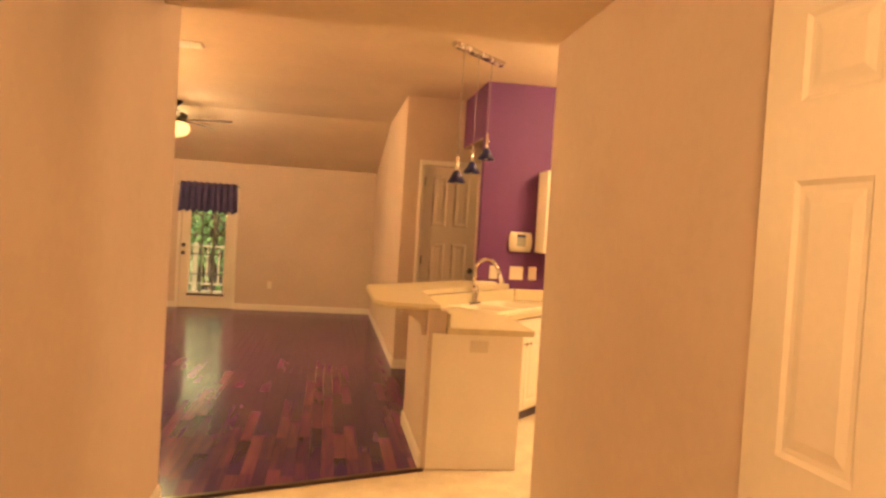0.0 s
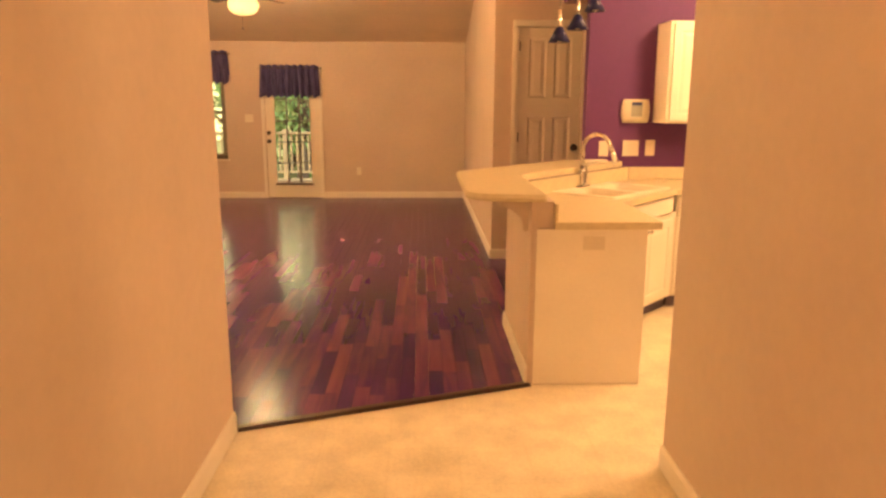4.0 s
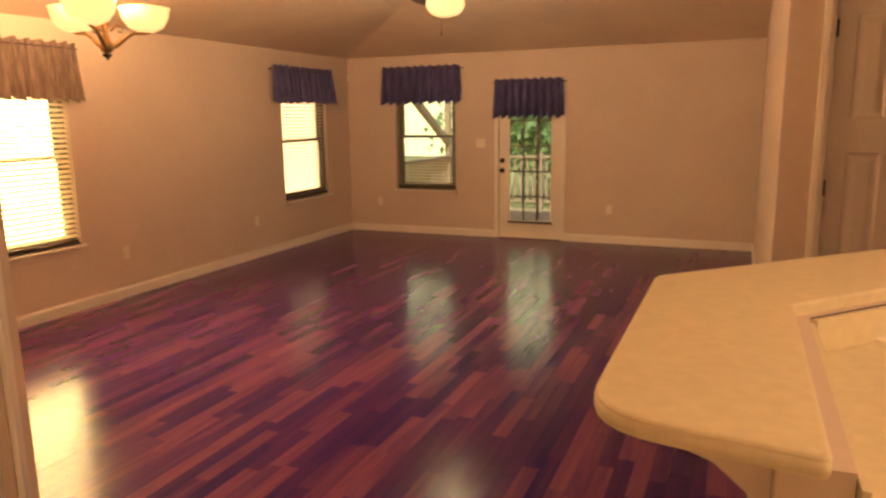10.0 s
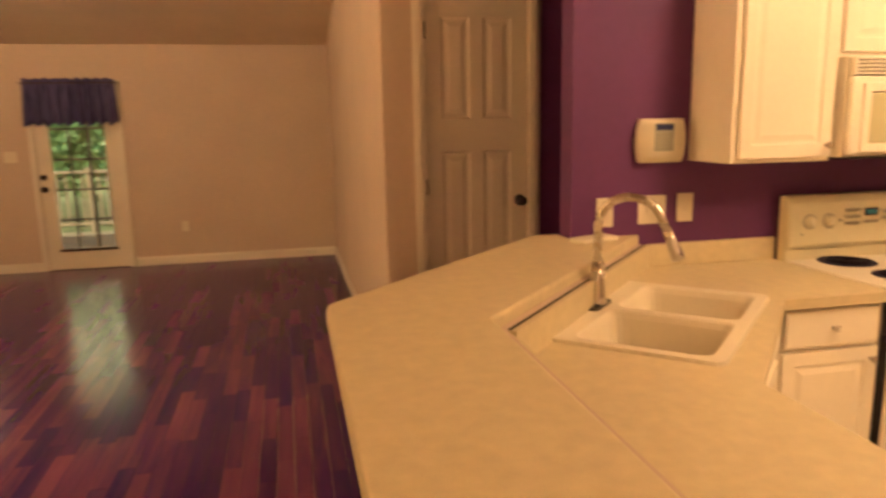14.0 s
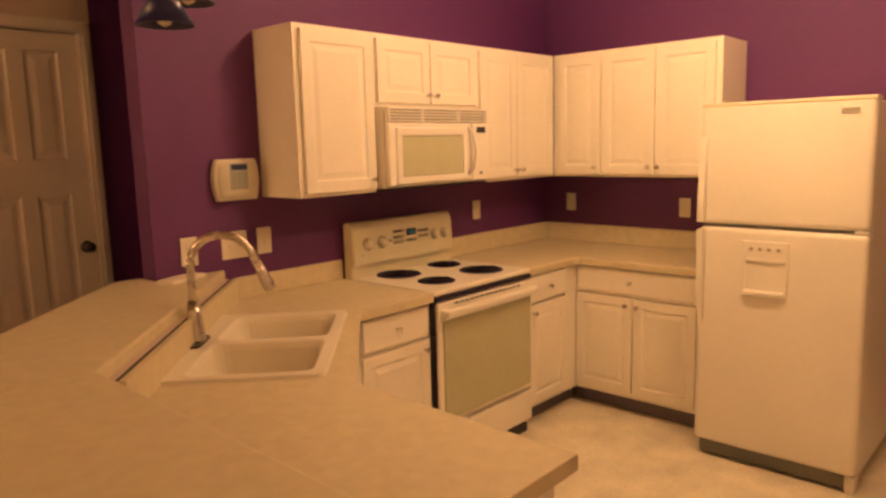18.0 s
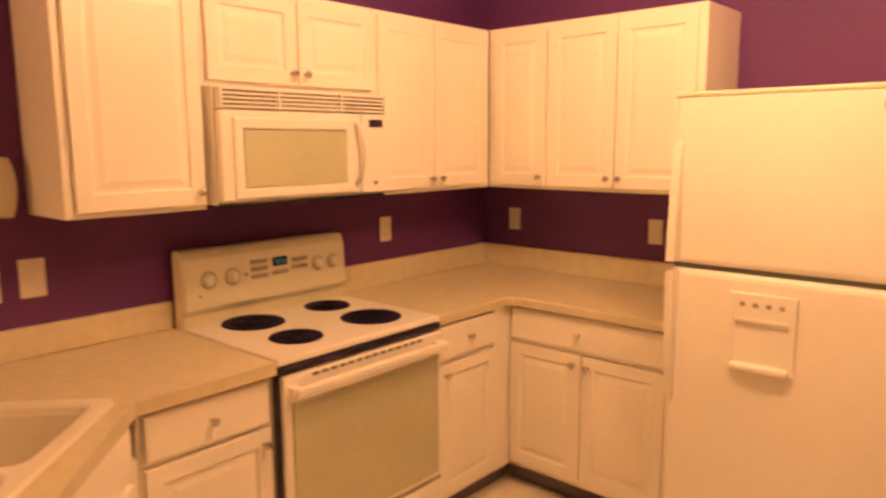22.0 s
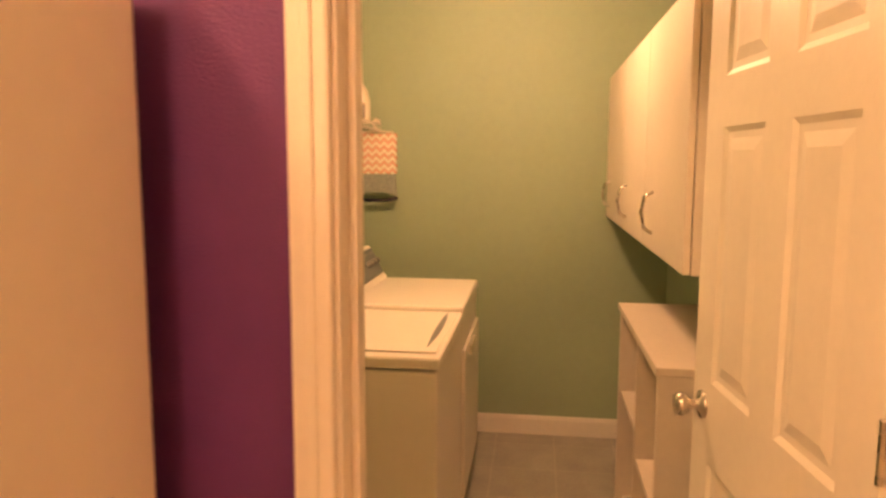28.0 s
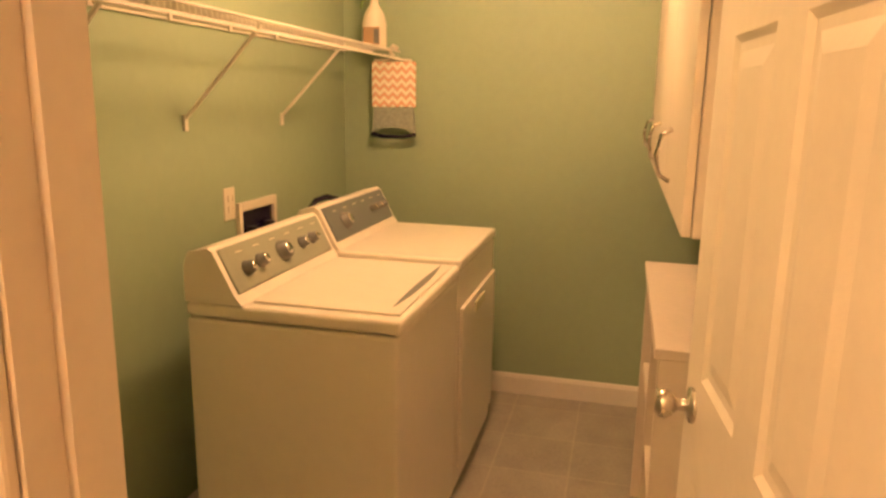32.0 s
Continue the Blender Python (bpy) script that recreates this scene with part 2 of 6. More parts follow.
BACKGLOW = glow("glowing_daylight_sheet", (1.0, 0.60, 0.27), 1.5)
DECK = material("weathered_deck_wood", (0.40, 0.31, 0.18), 0.8, 0.3, 4.0, 0.3, 60, stretch=(8, 1, 1))
BACKGLOW2 = glow("glowing_porch_sheet", (0.90, 0.80, 0.40), 0.92)
brighter_top(BACKGLOW, 2.7, 4.5, 1.5, 2.2)
brighter_top(BACKGLOW2, 3.0, 9.0, 0.92, 3.2)
LEAF = material("leaf_green", (0.22, 0.34, 0.12), 0.6, 0.4, 2.5, second=(0.11, 0.22, 0.07))
BARK = material("bark", (0.10, 0.07, 0.05), 0.9, 0.4, 6.0, 0.6, 40)
GRASS = material("lawn", (0.26, 0.27, 0.11), 0.95, 0.4, 3.0, 0.5, 30)
PLANK = wood("laminate_strip", False)
PLANKREST = wood("laminate_strips_far", True)
VINYL = vinyl("kitchen_vinyl", (0.80, 0.73, 0.56), (0.86, 0.83, 0.78), 0.31, 0.30)
VINYL2 = vinyl("laundry_vinyl", (0.36, 0.345, 0.30), (1.25, 1.22, 1.15), 0.31, 0.6)


# ---- building helpers ----
def box(bm, x0, x1, y0, y1, z0, z1, bevel=0.0, segments=2):
    v = bmesh.ops.create_cube(bm, size=1.0)["verts"]
    for p in v:
        p.co = Vector(((x0 + x1) / 2 + p.co.x * (x1 - x0), (y0 + y1) / 2 + p.co.y * (y1 - y0), (z0 + z1) / 2 + p.co.z * (z1 - z0)))
    if bevel:
        es = list({e for p in v for e in p.link_edges})
        bmesh.ops.bevel(bm, geom=es, offset=bevel, segments=segments, affect="EDGES", profile=0.5)
    return bm


def slab(bm, points, z0, z1, bevel=0.0):
    """A flat board with the given outline."""
    low = [bm.verts.new((x, y, z0)) for x, y in points]
    top = [bm.verts.new((x, y, z1)) for x, y in points]
    faces = [bm.faces.new(top), bm.faces.new(low[::-1])]
    for i in range(len(points)):
        j = (i + 1) % len(points)
        faces.append(bm.faces.new((low[i], low[j], top[j], top[i])))
    bmesh.ops.recalc_face_normals(bm, faces=faces)
    if bevel:
        bmesh.ops.bevel(bm, geom=list(faces[0].edges), offset=bevel, segments=3, affect="EDGES", profile=0.5)
    return bm


def spin(bm, profile, center, steps=24, tilt=None):
    """A turned shape: profile of (radius, height) about an upright axis through center."""
    rings = []
    m = Matrix.Translation(center) @ (tilt or Matrix.Identity(4))
    for r, z in profile:
        if r < 1e-5:
            rings.append([bm.verts.new(m @ Vector((0, 0, z)))])
        else:
            rings.append([bm.verts.new(m @ Vector((r * math.cos(2 * math.pi * k / steps), r * math.sin(2 * math.pi * k / steps), z))) for k in range(steps)])
    for a, b in zip(rings, rings[1:]):
        for k in range(steps):
            j = (k + 1) % steps
            if len(a) == 1 and len(b) > 1:
                bm.faces.new((a[0], b[k], b[j]))
            elif len(b) == 1 and len(a) > 1:
                bm.faces.new((a[j], a[k], b[0]))
            elif len(a) > 1:
                bm.faces.new((a[k], b[k], b[j], a[j]))
    bmesh.ops.recalc_face_normals(bm, faces=bm.faces)
    return bm


def tube(bm, points, radius, sides=10, radii=None):
    """A round bar bent along points."""
    pts = [Vector(p) for p in points]
    rings = []
    for i, p in enumerate(pts):
        d = (pts[min(i + 1, len(pts) - 1)] - pts[max(i - 1, 0)]).normalized()
        side = d.cross(Vector((0, 0, 1)) if abs(d.z) < 0.95 else Vector((1, 0, 0))).normalized()
        up = side.cross(d)
        r = radii[i] if radii else radius
        rings.append([bm.verts.new(p + side * r * math.cos(2 * math.pi * k / sides) + up * r * math.sin(2 * math.pi * k / sides)) for k in range(sides)])
    made = []
    for a, b in zip(rings, rings[1:]):
        for k in range(sides):
            j = (k + 1) % sides
            made.append(bm.faces.new((a[k], a[j], b[j], b[k])))
    made += [bm.faces.new(rings[0][::-1]), bm.faces.new(rings[-1])]
    bmesh.ops.recalc_face_normals(bm, faces=made)
    return bm


def thing(name, at, label, category, group="", kind=""):
    ob = new(name)
    ob.empty_display_size = 0.1
    ob.location = at
    return tagged(ob, label, category, group, kind)


def root(ob):
    place = Vector(ob.location)
    while ob.parent:
        ob = ob.parent
        place += Vector(ob.location)
    return place


def part(name, bm, mat, parent, label="", smooth=False):
    """Links a bmesh, drawn in the world's metres, as one mesh under its thing."""
    me = bpy.data.meshes.new(name)
    off = root(parent) if parent else Vector((0, 0, 0))
    bmesh.ops.translate(bm, verts=bm.verts, vec=-off)
    bm.to_mesh(me)
    bm.free()
    me.materials.append(mat)
    if smooth:
        for p in me.polygons:
            p.use_smooth = True
    ob = new(name, me)
    if parent:
        ob.parent = parent
    if label:
        ob["label"] = label
    return ob


def solo(name, bm, mat, label, category, group="", kind="", smooth=False):
    """A thing of one mesh, with its origin at its base."""
    zs = min(v.co.z for v in bm.verts)
    c = Vector((sum(v.co.x for v in bm.verts) / len(bm.verts), sum(v.co.y for v in bm.verts) / len(bm.verts), zs))
    bmesh.ops.translate(bm, verts=bm.verts, vec=-c)
    me = bpy.data.meshes.new(name)
    bm.to_mesh(me)
    bm.free()
    me.materials.append(mat)
    if smooth:
        for p in me.polygons:
            p.use_smooth = True
    ob = new(name, me)
    ob.location = c
    return tagged(ob, label, category, group, kind)


def structure(name, boxes, mat, label, category):
    bm = bmesh.new()
    for b in boxes:
        box(bm, *b)
    me = bpy.data.meshes.new(name)
    bm.to_mesh(me)
    bm.free()
    me.materials.append(mat)
    return tagged(new(name, me), label, category, kind="structure")


def turned(bm, m):
    bmesh.ops.transform(bm, matrix=m, verts=bm.verts)
    return bm


def raised(bm, w, h, rings, back=0.0, at=(0, 0)):
    """A moulded panel: x across, z up, its face towards -y; rings of (margin, depth out)."""
    loops = []
    for margin, out in [(0.0, -back)] + list(rings):
        x0, x1, z0, z1 = at[0] + margin, at[0] + w - margin, at[1] + margin, at[1] + h - margin
        loops.append([bm.verts.new(p) for p in ((x0, -out, z0), (x1, -out, z0), (x1, -out, z1), (x0, -out, z1))])
    made = []
    for a, b in zip(loops, loops[1:]):
        for k in range(4):
            j = (k + 1) % 4
            made.append(bm.faces.new((a[k], a[j], b[j], b[k])))
    made.append(bm.faces.new(loops[-1]))
    made.append(bm.faces.new(loops[0][::-1]))
    return bm


# ---- the shell: walls, ceilings, floors ----
TOP = 3.05
structure("wall_far", [(-4.98, -4.10, 12.36, 12.50, 0, TOP), (-4.10, -3.21, 12.36, 12.50, 0, 0.62), (-4.10, -3.21, 12.36, 12.50, 2.06, TOP), (-3.21, -2.60, 12.36, 12.50, 0, TOP), (-2.60, -1.76, 12.36, 12.50, 2.0, TOP), (-1.76, 0.65, 12.36, 12.50, 0, TOP)], WALL, "tan painted living room end wall", "wall")
structure("wall_left", [(-4.98, -4.84, 4.26, 6.76, 0, TOP), (-4.98, -4.84, 6.76, 7.77, 0, 0.58), (-4.98, -4.84, 6.76, 7.77, 2.06, TOP), (-4.98, -4.84, 7.77, 10.75, 0, TOP), (-4.98, -4.84, 10.75, 11.76, 0, 0.60), (-4.98, -4.84, 10.75, 11.76, 2.06, TOP), (-4.98, -4.84, 11.76, 12.36, 0, TOP)], WALL, "tan painted living room window wall", "wall")
structure("wall_living_right", [(0.53, 0.65, 7.89, 12.36, 0, TOP)], WALL, "tan painted wall beside the pantry", "wall")
structure("wall_pantry", [(0.65, 0.76, 7.89, 8.01, 0, TOP), (0.76, 1.36, 7.89, 8.01, 2.215, TOP), (1.36, 1.43, 7.89, 8.01, 0, TOP)], WALL, "tan painted wall round the pantry door", "wall")
# the end wall at x = 2.60 is unseen, added to close the passage
structure("wall_passage", [(1.43, 2.60, 7.89, 8.01, 0, TOP), (2.60, 2.72, 6.92, 8.01, 0, TOP)], MAROON, "maroon painted passage wall", "wall")
structure("wall_stove", [(1.165, 4.175, 6.80, 6.92, 0, TOP)], MAROON, "maroon painted kitchen wall behind the stove", "wall")
structure("wall_header", [(1.165, 1.285, 6.92, 7.89, 2.434, TOP)], MAROON, "maroon header over the passage opening", "wall")
structure("wall_header_soffit", [(1.168, 1.282, 6.92, 7.89, 2.424, 2.434)], WALL, "tan underside of the passage header", "wall")
structure("wall_kitchen_right", [(4.055, 4.115, 4.405, 6.80, 0, TOP), (4.055, 4.115, 3.61, 4.405, 2.06, TOP), (4.055, 4.115, 1.88, 3.61, 0, TOP)], MAROON, "maroon painted wall behind the refrigerator", "wall")
structure("wall_laundry_near", [(4.115, 4.175, 4.405, 6.80, 0, TOP), (4.115, 4.175, 3.61, 4.405, 2.06, TOP), (4.115, 4.175, 1.88, 3.61, 0, TOP)], GREEN, "green painted laundry wall beside the doorway", "wall")
structure("wall_laundry_left", [(4.175, 7.09, 5.28, 5.40, 0, 2.60)], GREEN, "green painted laundry wall behind the washer", "wall")
structure("wall_laundry_far", [(6.97, 7.09, 3.34, 5.28, 0, 2.60)], GREEN, "green painted laundry end wall", "wall")
structure("wall_laundry_right", [(4.175, 6.97, 3.34, 3.46, 0, 2.60)], GREEN, "green painted laundry wall behind the cabinets", "wall")
# near kitchen wall: unseen, its place guessed to close the room
structure("wall_kitchen_near", [(0.99, 4.055, 1.88, 2.0, 0, TOP)], WALL, "unseen tan near kitchen wall, added to close the room", "wall")
structure("wall_hall_right", [(0.87, 0.99, -1.42, 0.23, 0, TOP), (0.87, 0.99, 0.23, 1.03, 2.20, TOP), (0.87, 0.99, 1.03, 3.83, 0, TOP)], WALL, "tan painted hall wall with a white door", "wall")
structure("wall_hall_left", [(-1.17, -1.05, -1.42, 4.20, 0, TOP)], WALL, "tan painted hall wall", "wall")
# near walls of dining area and hall: unseen, added to close the shell
structure("wall_dining_near", [(-4.84, -1.735, 4.82, 4.94, 0, TOP)], WALL, "unseen tan near wall, added to close the dining area", "wall")
structure("wall_hall_near", [(-1.05, 0.87, -1.42, -1.30, 0, TOP)], WALL, "unseen tan wall, added to close the hall's start", "wall")


def prism(bm, low, top):
    a = [bm.verts.new(p) for p in low]
    b = [bm.verts.new((p[0], p[1], top)) for p in low]
    fs = [bm.faces.new(a), bm.faces.new(b)]
    for i in range(len(a)):
        j = (i + 1) % len(a)
        fs.append(bm.faces.new((a[i], a[j], b[j], b[i])))
    bmesh.ops.recalc_face_normals(bm, faces=fs)


bm = bmesh.new()
prism(bm, [(-4.84, 12.36, 2.42), (0.53, 12.36, 2.42), (0.53, 9.98, 2.945), (-2.46, 9.98, 2.945)], TOP)
prism(bm, [(-4.84, 12.36, 2.42), (-2.46, 9.98, 2.945), (-2.46, 4.15, 2.945), (-4.84, 4.15, 2.42)], TOP)
prism(bm, [(-2.46, 9.98, 2.945), (0.53, 9.98, 2.945), (0.53, 7.89, 2.945), (1.165, 7.89, 2.945), (1.165, 6.80, 2.945), (4.055, 6.80, 2.945), (4.055, 2.0, 2.945), (0.99, 2.0, 2.945), (0.99, 3.83, 2.945), (0.87, 3.88, 2.945), (-1.05, 3.88, 2.945), (-1.05, 4.15, 2.945), (-2.46, 4.15, 2.945)], TOP)
tagged(part("ceiling", bm, CEIL, None), "cream painted vaulted ceiling", "ceiling", kind="structure")
structure("ceiling_hall", [(-1.05, 0.87, -1.30, 3.88, 2.52, TOP)], CEIL, "cream painted lower hall ceiling", "ceiling")
structure("ceiling_laundry", [(4.175, 6.97, 3.46, 5.28, 2.46, 2.60)], CEIL, "cream painted laundry ceiling", "ceiling")
structure("ceiling_passage", [(1.285, 2.60, 6.92, 7.89, 2.945, TOP)], CEIL, "cream painted passage ceiling", "ceiling")

structure("floor", [(-1.26, 0.99, -1.42, 1.90, -0.08, -0.004), (-1.30, 4.115, 1.90, 8.01, -0.08, -0.004)], VINYL, "beige sheet vinyl floor of hall and kitchen", "floor")
structure("floor_laundry", [(4.115, 7.09, 3.34, 5.40, -0.08, -0.002)], VINYL2, "brown printed tile vinyl laundry floor", "floor")


def board(name, runs, height=0.105, thick=0.014):
    """Baseboards: runs of (x0, y0, x1, y1), with the room to the left of the run."""
    bm = bmesh.new()
    for x0, y0, x1, y1 in runs:
        d = Vector((x1 - x0, y1 - y0, 0))
        n = Vector((-d.y, d.x, 0)).normalized()
        a, b = Vector((x0, y0, 0)), Vector((x1, y1, 0))
        sec = [(0, 0), (thick, 0), (thick, height - 0.02), (thick * 0.45, height), (0, height)]
        r0 = [bm.verts.new(a + n * (u + 0.001) + Vector((0, 0, v))) for u, v in sec]
        r1 = [bm.verts.new(b + n * (u + 0.001) + Vector((0, 0, v))) for u, v in sec]
        for i in range(5):
            j = (i + 1) % 5
            bm.faces.new((r0[i], r1[i], r1[j], r0[j]))
        bm.faces.new(r0)
        bm.faces.new(r1[::-1])
    bmesh.ops.recalc_face_normals(bm, faces=bm.faces)
    return tagged(part(name, bm, TRIM, None), "white painted wooden baseboard", "baseboard", kind="structure")


board("baseboard_living", [(-2.66, 12.36, -4.82, 12.36), (0.515, 12.36, -1.70, 12.36), (-4.84, 12.34, -4.84, 4.95), (0.53, 7.89, 0.53, 12.345), (0.69, 7.89, 0.53, 7.89)])
board("baseboard_kitchen", [(4.055, 4.455, 4.055, 5.30), (4.055, 2.02, 4.055, 3.55)])
board("baseboard_laundry", [(6.97, 3.48, 6.97, 5.26), (6.95, 5.28, 4.19, 5.28)])
board("baseboard_hall", [(-1.05, 4.20, -1.05, -1.28), (0.87, 1.11, 0.87, 3.83), (0.87, 3.83, 0.99, 3.83)])


# ---- doors ----
def knob(parent, place, out, mat, name="door_handle", r=0.028):
    bm = bmesh.new()
    q = Vector((0, 0, 1)).rotation_difference(Vector(out)).to_matrix().to_4x4()
    spin(bm, [(0.0, 0), (0.033, 0), (0.033, 0.006), (0.012, 0.010), (0.011, 0.030), (r * 0.75, 0.038), (r, 0.050), (r * 0.9, 0.064), (0.0, 0.070)], place, 20, q)
    return part(name, bm, mat, parent, "", True)


def casing(parent, m, w, h, width=0.062, thick=0.018, sides=(1, 1)):
    """Trim round an opening: local x across from 0 to w, z up to h, proud towards -y."""
    for name, b in (("side_casing", (-width, 0, 0, h)), ("side_casing", (w, w + width, 0, h)), ("head_casing", (-width, w + width, h, h + width))):
        bm = bmesh.new()
        box(bm, b[0], b[1], -thick, -0.001, b[2], b[3], 0.005)
        lip = (b[0] + 0.008, b[1] - 0.008, b[2] + (0.008 if name == "head_casing" else 0), b[3] - (0.008 if name == "head_casing" else 0))
        box(bm, lip[0] + 0.012, lip[1] - 0.012, -thick - 0.005, -thick + 0.001, lip[2], lip[3], 0.003)
        part(name, turned(bm, m), TRIM, parent)


def panel_door(parent, m, w, h, grid, thick=0.036, mat=None):
    """A moulded panel door: local x across, z up, its front at y=0, its back at y=thick; grid of (x0, x1, z0, z1)."""
    mat = mat or DOORPAINT
    xs = sorted({0.0, w} | {v for g in grid for v in g[:2]})
    zs = sorted({0.0, h} | {v for g in grid for v in g[2:]})
    bm = bmesh.new()
    for i in range(len(xs) - 1):
        for k in range(len(zs) - 1):
            cx, cz = (xs[i] + xs[i + 1]) / 2, (zs[k] + zs[k + 1]) / 2
            if not any(g[0] < cx < g[1] and g[2] < cz < g[3] for g in grid):
                box(bm, xs[i], xs[i + 1], 0, thick, zs[k], zs[k + 1])
    bmesh.ops.remove_doubles(bm, verts=bm.verts, dist=0.0005)
    leaf = part("door_leaf", turned(bm, m), mat, parent)
    for g in grid:
        bm = bmesh.new()
        gw, gh = g[1] - g[0], g[3] - g[2]
        raised(bm, gw, gh, [(0.0, 0.0), (0.012, -0.007), (0.026, -0.0075), (0.052, -0.002)], thick / 2 - 0.001, (g[0], g[2]))
        back = bmesh.new()
        raised(back, gw, gh, [(0.0, 0.0), (0.012, -0.007), (0.026, -0.0075), (0.052, -0.002)], thick / 2 - 0.001, (0, 0))
        turned(back, Matrix.Translation((g[1], thick, g[2])) @ Matrix.Rotation(math.pi, 4, "Z"))
        tmp = bpy.data.meshes.new("half")
        back.to_mesh(tmp)
        back.free()
        bm.from_mesh(tmp)
        bpy.data.meshes.remove(tmp)
        bmesh.ops.recalc_face_normals(bm, faces=bm.faces)
        part("panel", turned(bm, m), mat, leaf)
    return leaf


# pantry door: four tall panels
d2 = thing("door_2", (1.06, 7.89, 0), "closed white four-panel pantry door with dark knob", "door", kind="structure")
casing(d2, pose(0.76, 7.89, 0), 0.60, 2.215)
leaf = panel_door(d2, pose(0.764, 7.908, 0.008), 0.592, 2.203, [(0.095, 0.26, 1.56, 2.11), (0.335, 0.50, 1.56, 2.11), (0.095, 0.26, 0.25, 1.38), (0.335, 0.50, 0.25, 1.38)])
knob(leaf, (1.312, 7.908, 1.10), (0, -1, 0), BRASS)
for z in (0.25, 1.15, 2.0):
    bm = bmesh.new()
    tube(bm, [(0.768, 7.902, z), (0.768, 7.902, z + 0.09)], 0.006)
    part("hinge", bm, BRASS, leaf)

SIX = lambda w, h: [(0.11, w / 2 - 0.055, h - 0.36, h - 0.11), (w / 2 + 0.055, w - 0.11, h - 0.36, h - 0.11), (0.11, w / 2 - 0.055, 0.98, h - 0.47), (w / 2 + 0.055, w - 0.11, 0.98, h - 0.47), (0.11, w / 2 - 0.055, 0.24, 0.79), (w / 2 + 0.055, w - 0.11, 0.24, 0.79)]

# laundry door, standing open along the laundry's side wall
d3 = thing("door_3", (4.115, 3.62, 0), "open white six-panel laundry door with satin knob", "door", kind="structure")
casing(d3, pose(4.055, 4.398, 0, 0, 0, -90), 0.788, 2.06, 0.055)
bm = bmesh.new()
box(bm, 4.054, 4.176, 4.392, 4.404, 0, 2.045)
box(bm, 4.100, 4.135, 4.381, 4.392, 0, 2.045)
part("jamb", bm, TRIM, d3)
bm = bmesh.new()
box(bm, 4.056, 4.174, 3.611, 3.623, 0, 2.045)
part("jamb", bm, TRIM, d3)
bm = bmesh.new()
box(bm, 4.056, 4.174, 3.611, 4.404, 2.046, 2.059)
part("head_jamb", bm, TRIM, d3)
door3 = pose(4.185, 3.640, 0.008, 0, 0, 5.9) @ pose(0.76, 0.036, 0, 0, 0, 180)
leaf = panel_door(d3, door3, 0.76, 2.03, SIX(0.76, 2.03))
for side in (0, 1):
    q = door3 @ Vector((0.065, 0.0 if side == 0 else 0.036, 0.915))
    n = door3.to_3x3() @ Vector((0, -1 if side == 0 else 1, 0))
    knob(leaf, q, n, STEEL)
for z in (0.22, 1.05, 1.80):
    bm = bmesh.new()
    tube(bm, [door3 @ Vector((0.768, -0.004, z)), door3 @ Vector((0.768, -0.004, z + 0.09))], 0.007)
    box(bm, 4.176, 4.180, 3.624, 3.665, z + 0.008, z + 0.098)
    part("hinge", bm, STEEL, leaf)

# hall door, standing open along the hall wall
d4 = thing("door_4", (0.86, 1.10, 0), "open white six-panel hall door with dark knob", "door", kind="structure")
casing(d4, pose(0.87, 1.03, 0, 0, 0, -90), 0.80, 2.20)
# unseen panel, added to close the doorway behind the open door
bm = bmesh.new()
box(bm, 0.95, 0.99, 0.23, 1.03, 0, 2.20)
part("opening_filler", bm, WALL, d4)
door4 = pose(0.795, 1.925, 0.008, 0, 0, -87)
leaf = panel_door(d4, door4, 0.80, 2.19, [(0.12, 0.345, 1.87, 2.07), (0.455, 0.68, 1.87, 2.07), (0.12, 0.345, 1.06, 1.69), (0.455, 0.68, 1.06, 1.69), (0.12, 0.345, 0.24, 0.86), (0.455, 0.68, 0.24, 0.86)])
knob(leaf, door4 @ Vector((0.062, 0, 0.90)), door4.to_3x3() @ Vector((0, -1, 0)), BRASS)

# slanting wall with a closed door at the end of the hall: s runs along it from the hall's corner
slant = pose(-1.05, 4.20, 0, 0, 0, math.degrees(math.atan2(0.68, -0.62)))
bm = bmesh.new()
for u0, u1, v0, v1 in ((0.0, 0.27, 0.0, TOP), (0.27, 0.75, 2.06, TOP), (0.75, 1.0, 0.0, TOP)):
    box(bm, u0, u1, 0.0, 0.11, v0, v1)
tagged(part("wall_slant", turned(bm, slant), WALL, None), "tan painted slanting wall with a door", "wall", kind="structure")
d5 = thing("door_5", slant @ Vector((0.51, 0.05, 0)), "closed white door in shade with a dark latch plate", "door", kind="structure")
bm = bmesh.new()
box(bm, 0.272, 0.748, 0.030, 0.066, 0.008, 2.055, 0.003)
leaf = part("door_leaf", turned(bm, slant), DOORPAINT, d5)
bm = bmesh.new()
box(bm, 0.662, 0.692, 0.025, 0.031, 1.055, 1.125, 0.002)
part("latch_plate", turned(bm, slant), BRASS, leaf, "dark bronze latch plate")
for b in ((0.752, 0.825, 0.0, 2.06), (0.195, 0.268, 0.0, 2.06), (0.195, 0.825, 2.062, 2.13)):
    bm = bmesh.new()
    box(bm, b[0], b[1], -0.019, -0.001, b[2], b[3], 0.005)
    part("casing", turned(bm, slant), TRIM, d5)
p, q = slant @ Vector((1.0, 0, 0)), slant @ Vector((0.827, 0, 0))
board("baseboard_slant", [(p.x, p.y, q.x, q.y)])


# ---- windows and the glazed patio door ----
def bars(bm, w, h, nx, nz, t, y0, y1):
    for i in range(1, nx):
        box(bm, w * i / nx - t / 2, w * i / nx + t / 2, y0, y1, 0, h)
    for k in range(1, nz):
        box(bm, 0, w, y0, y1, h * k / nz - t / 2, h * k / nz + t / 2)


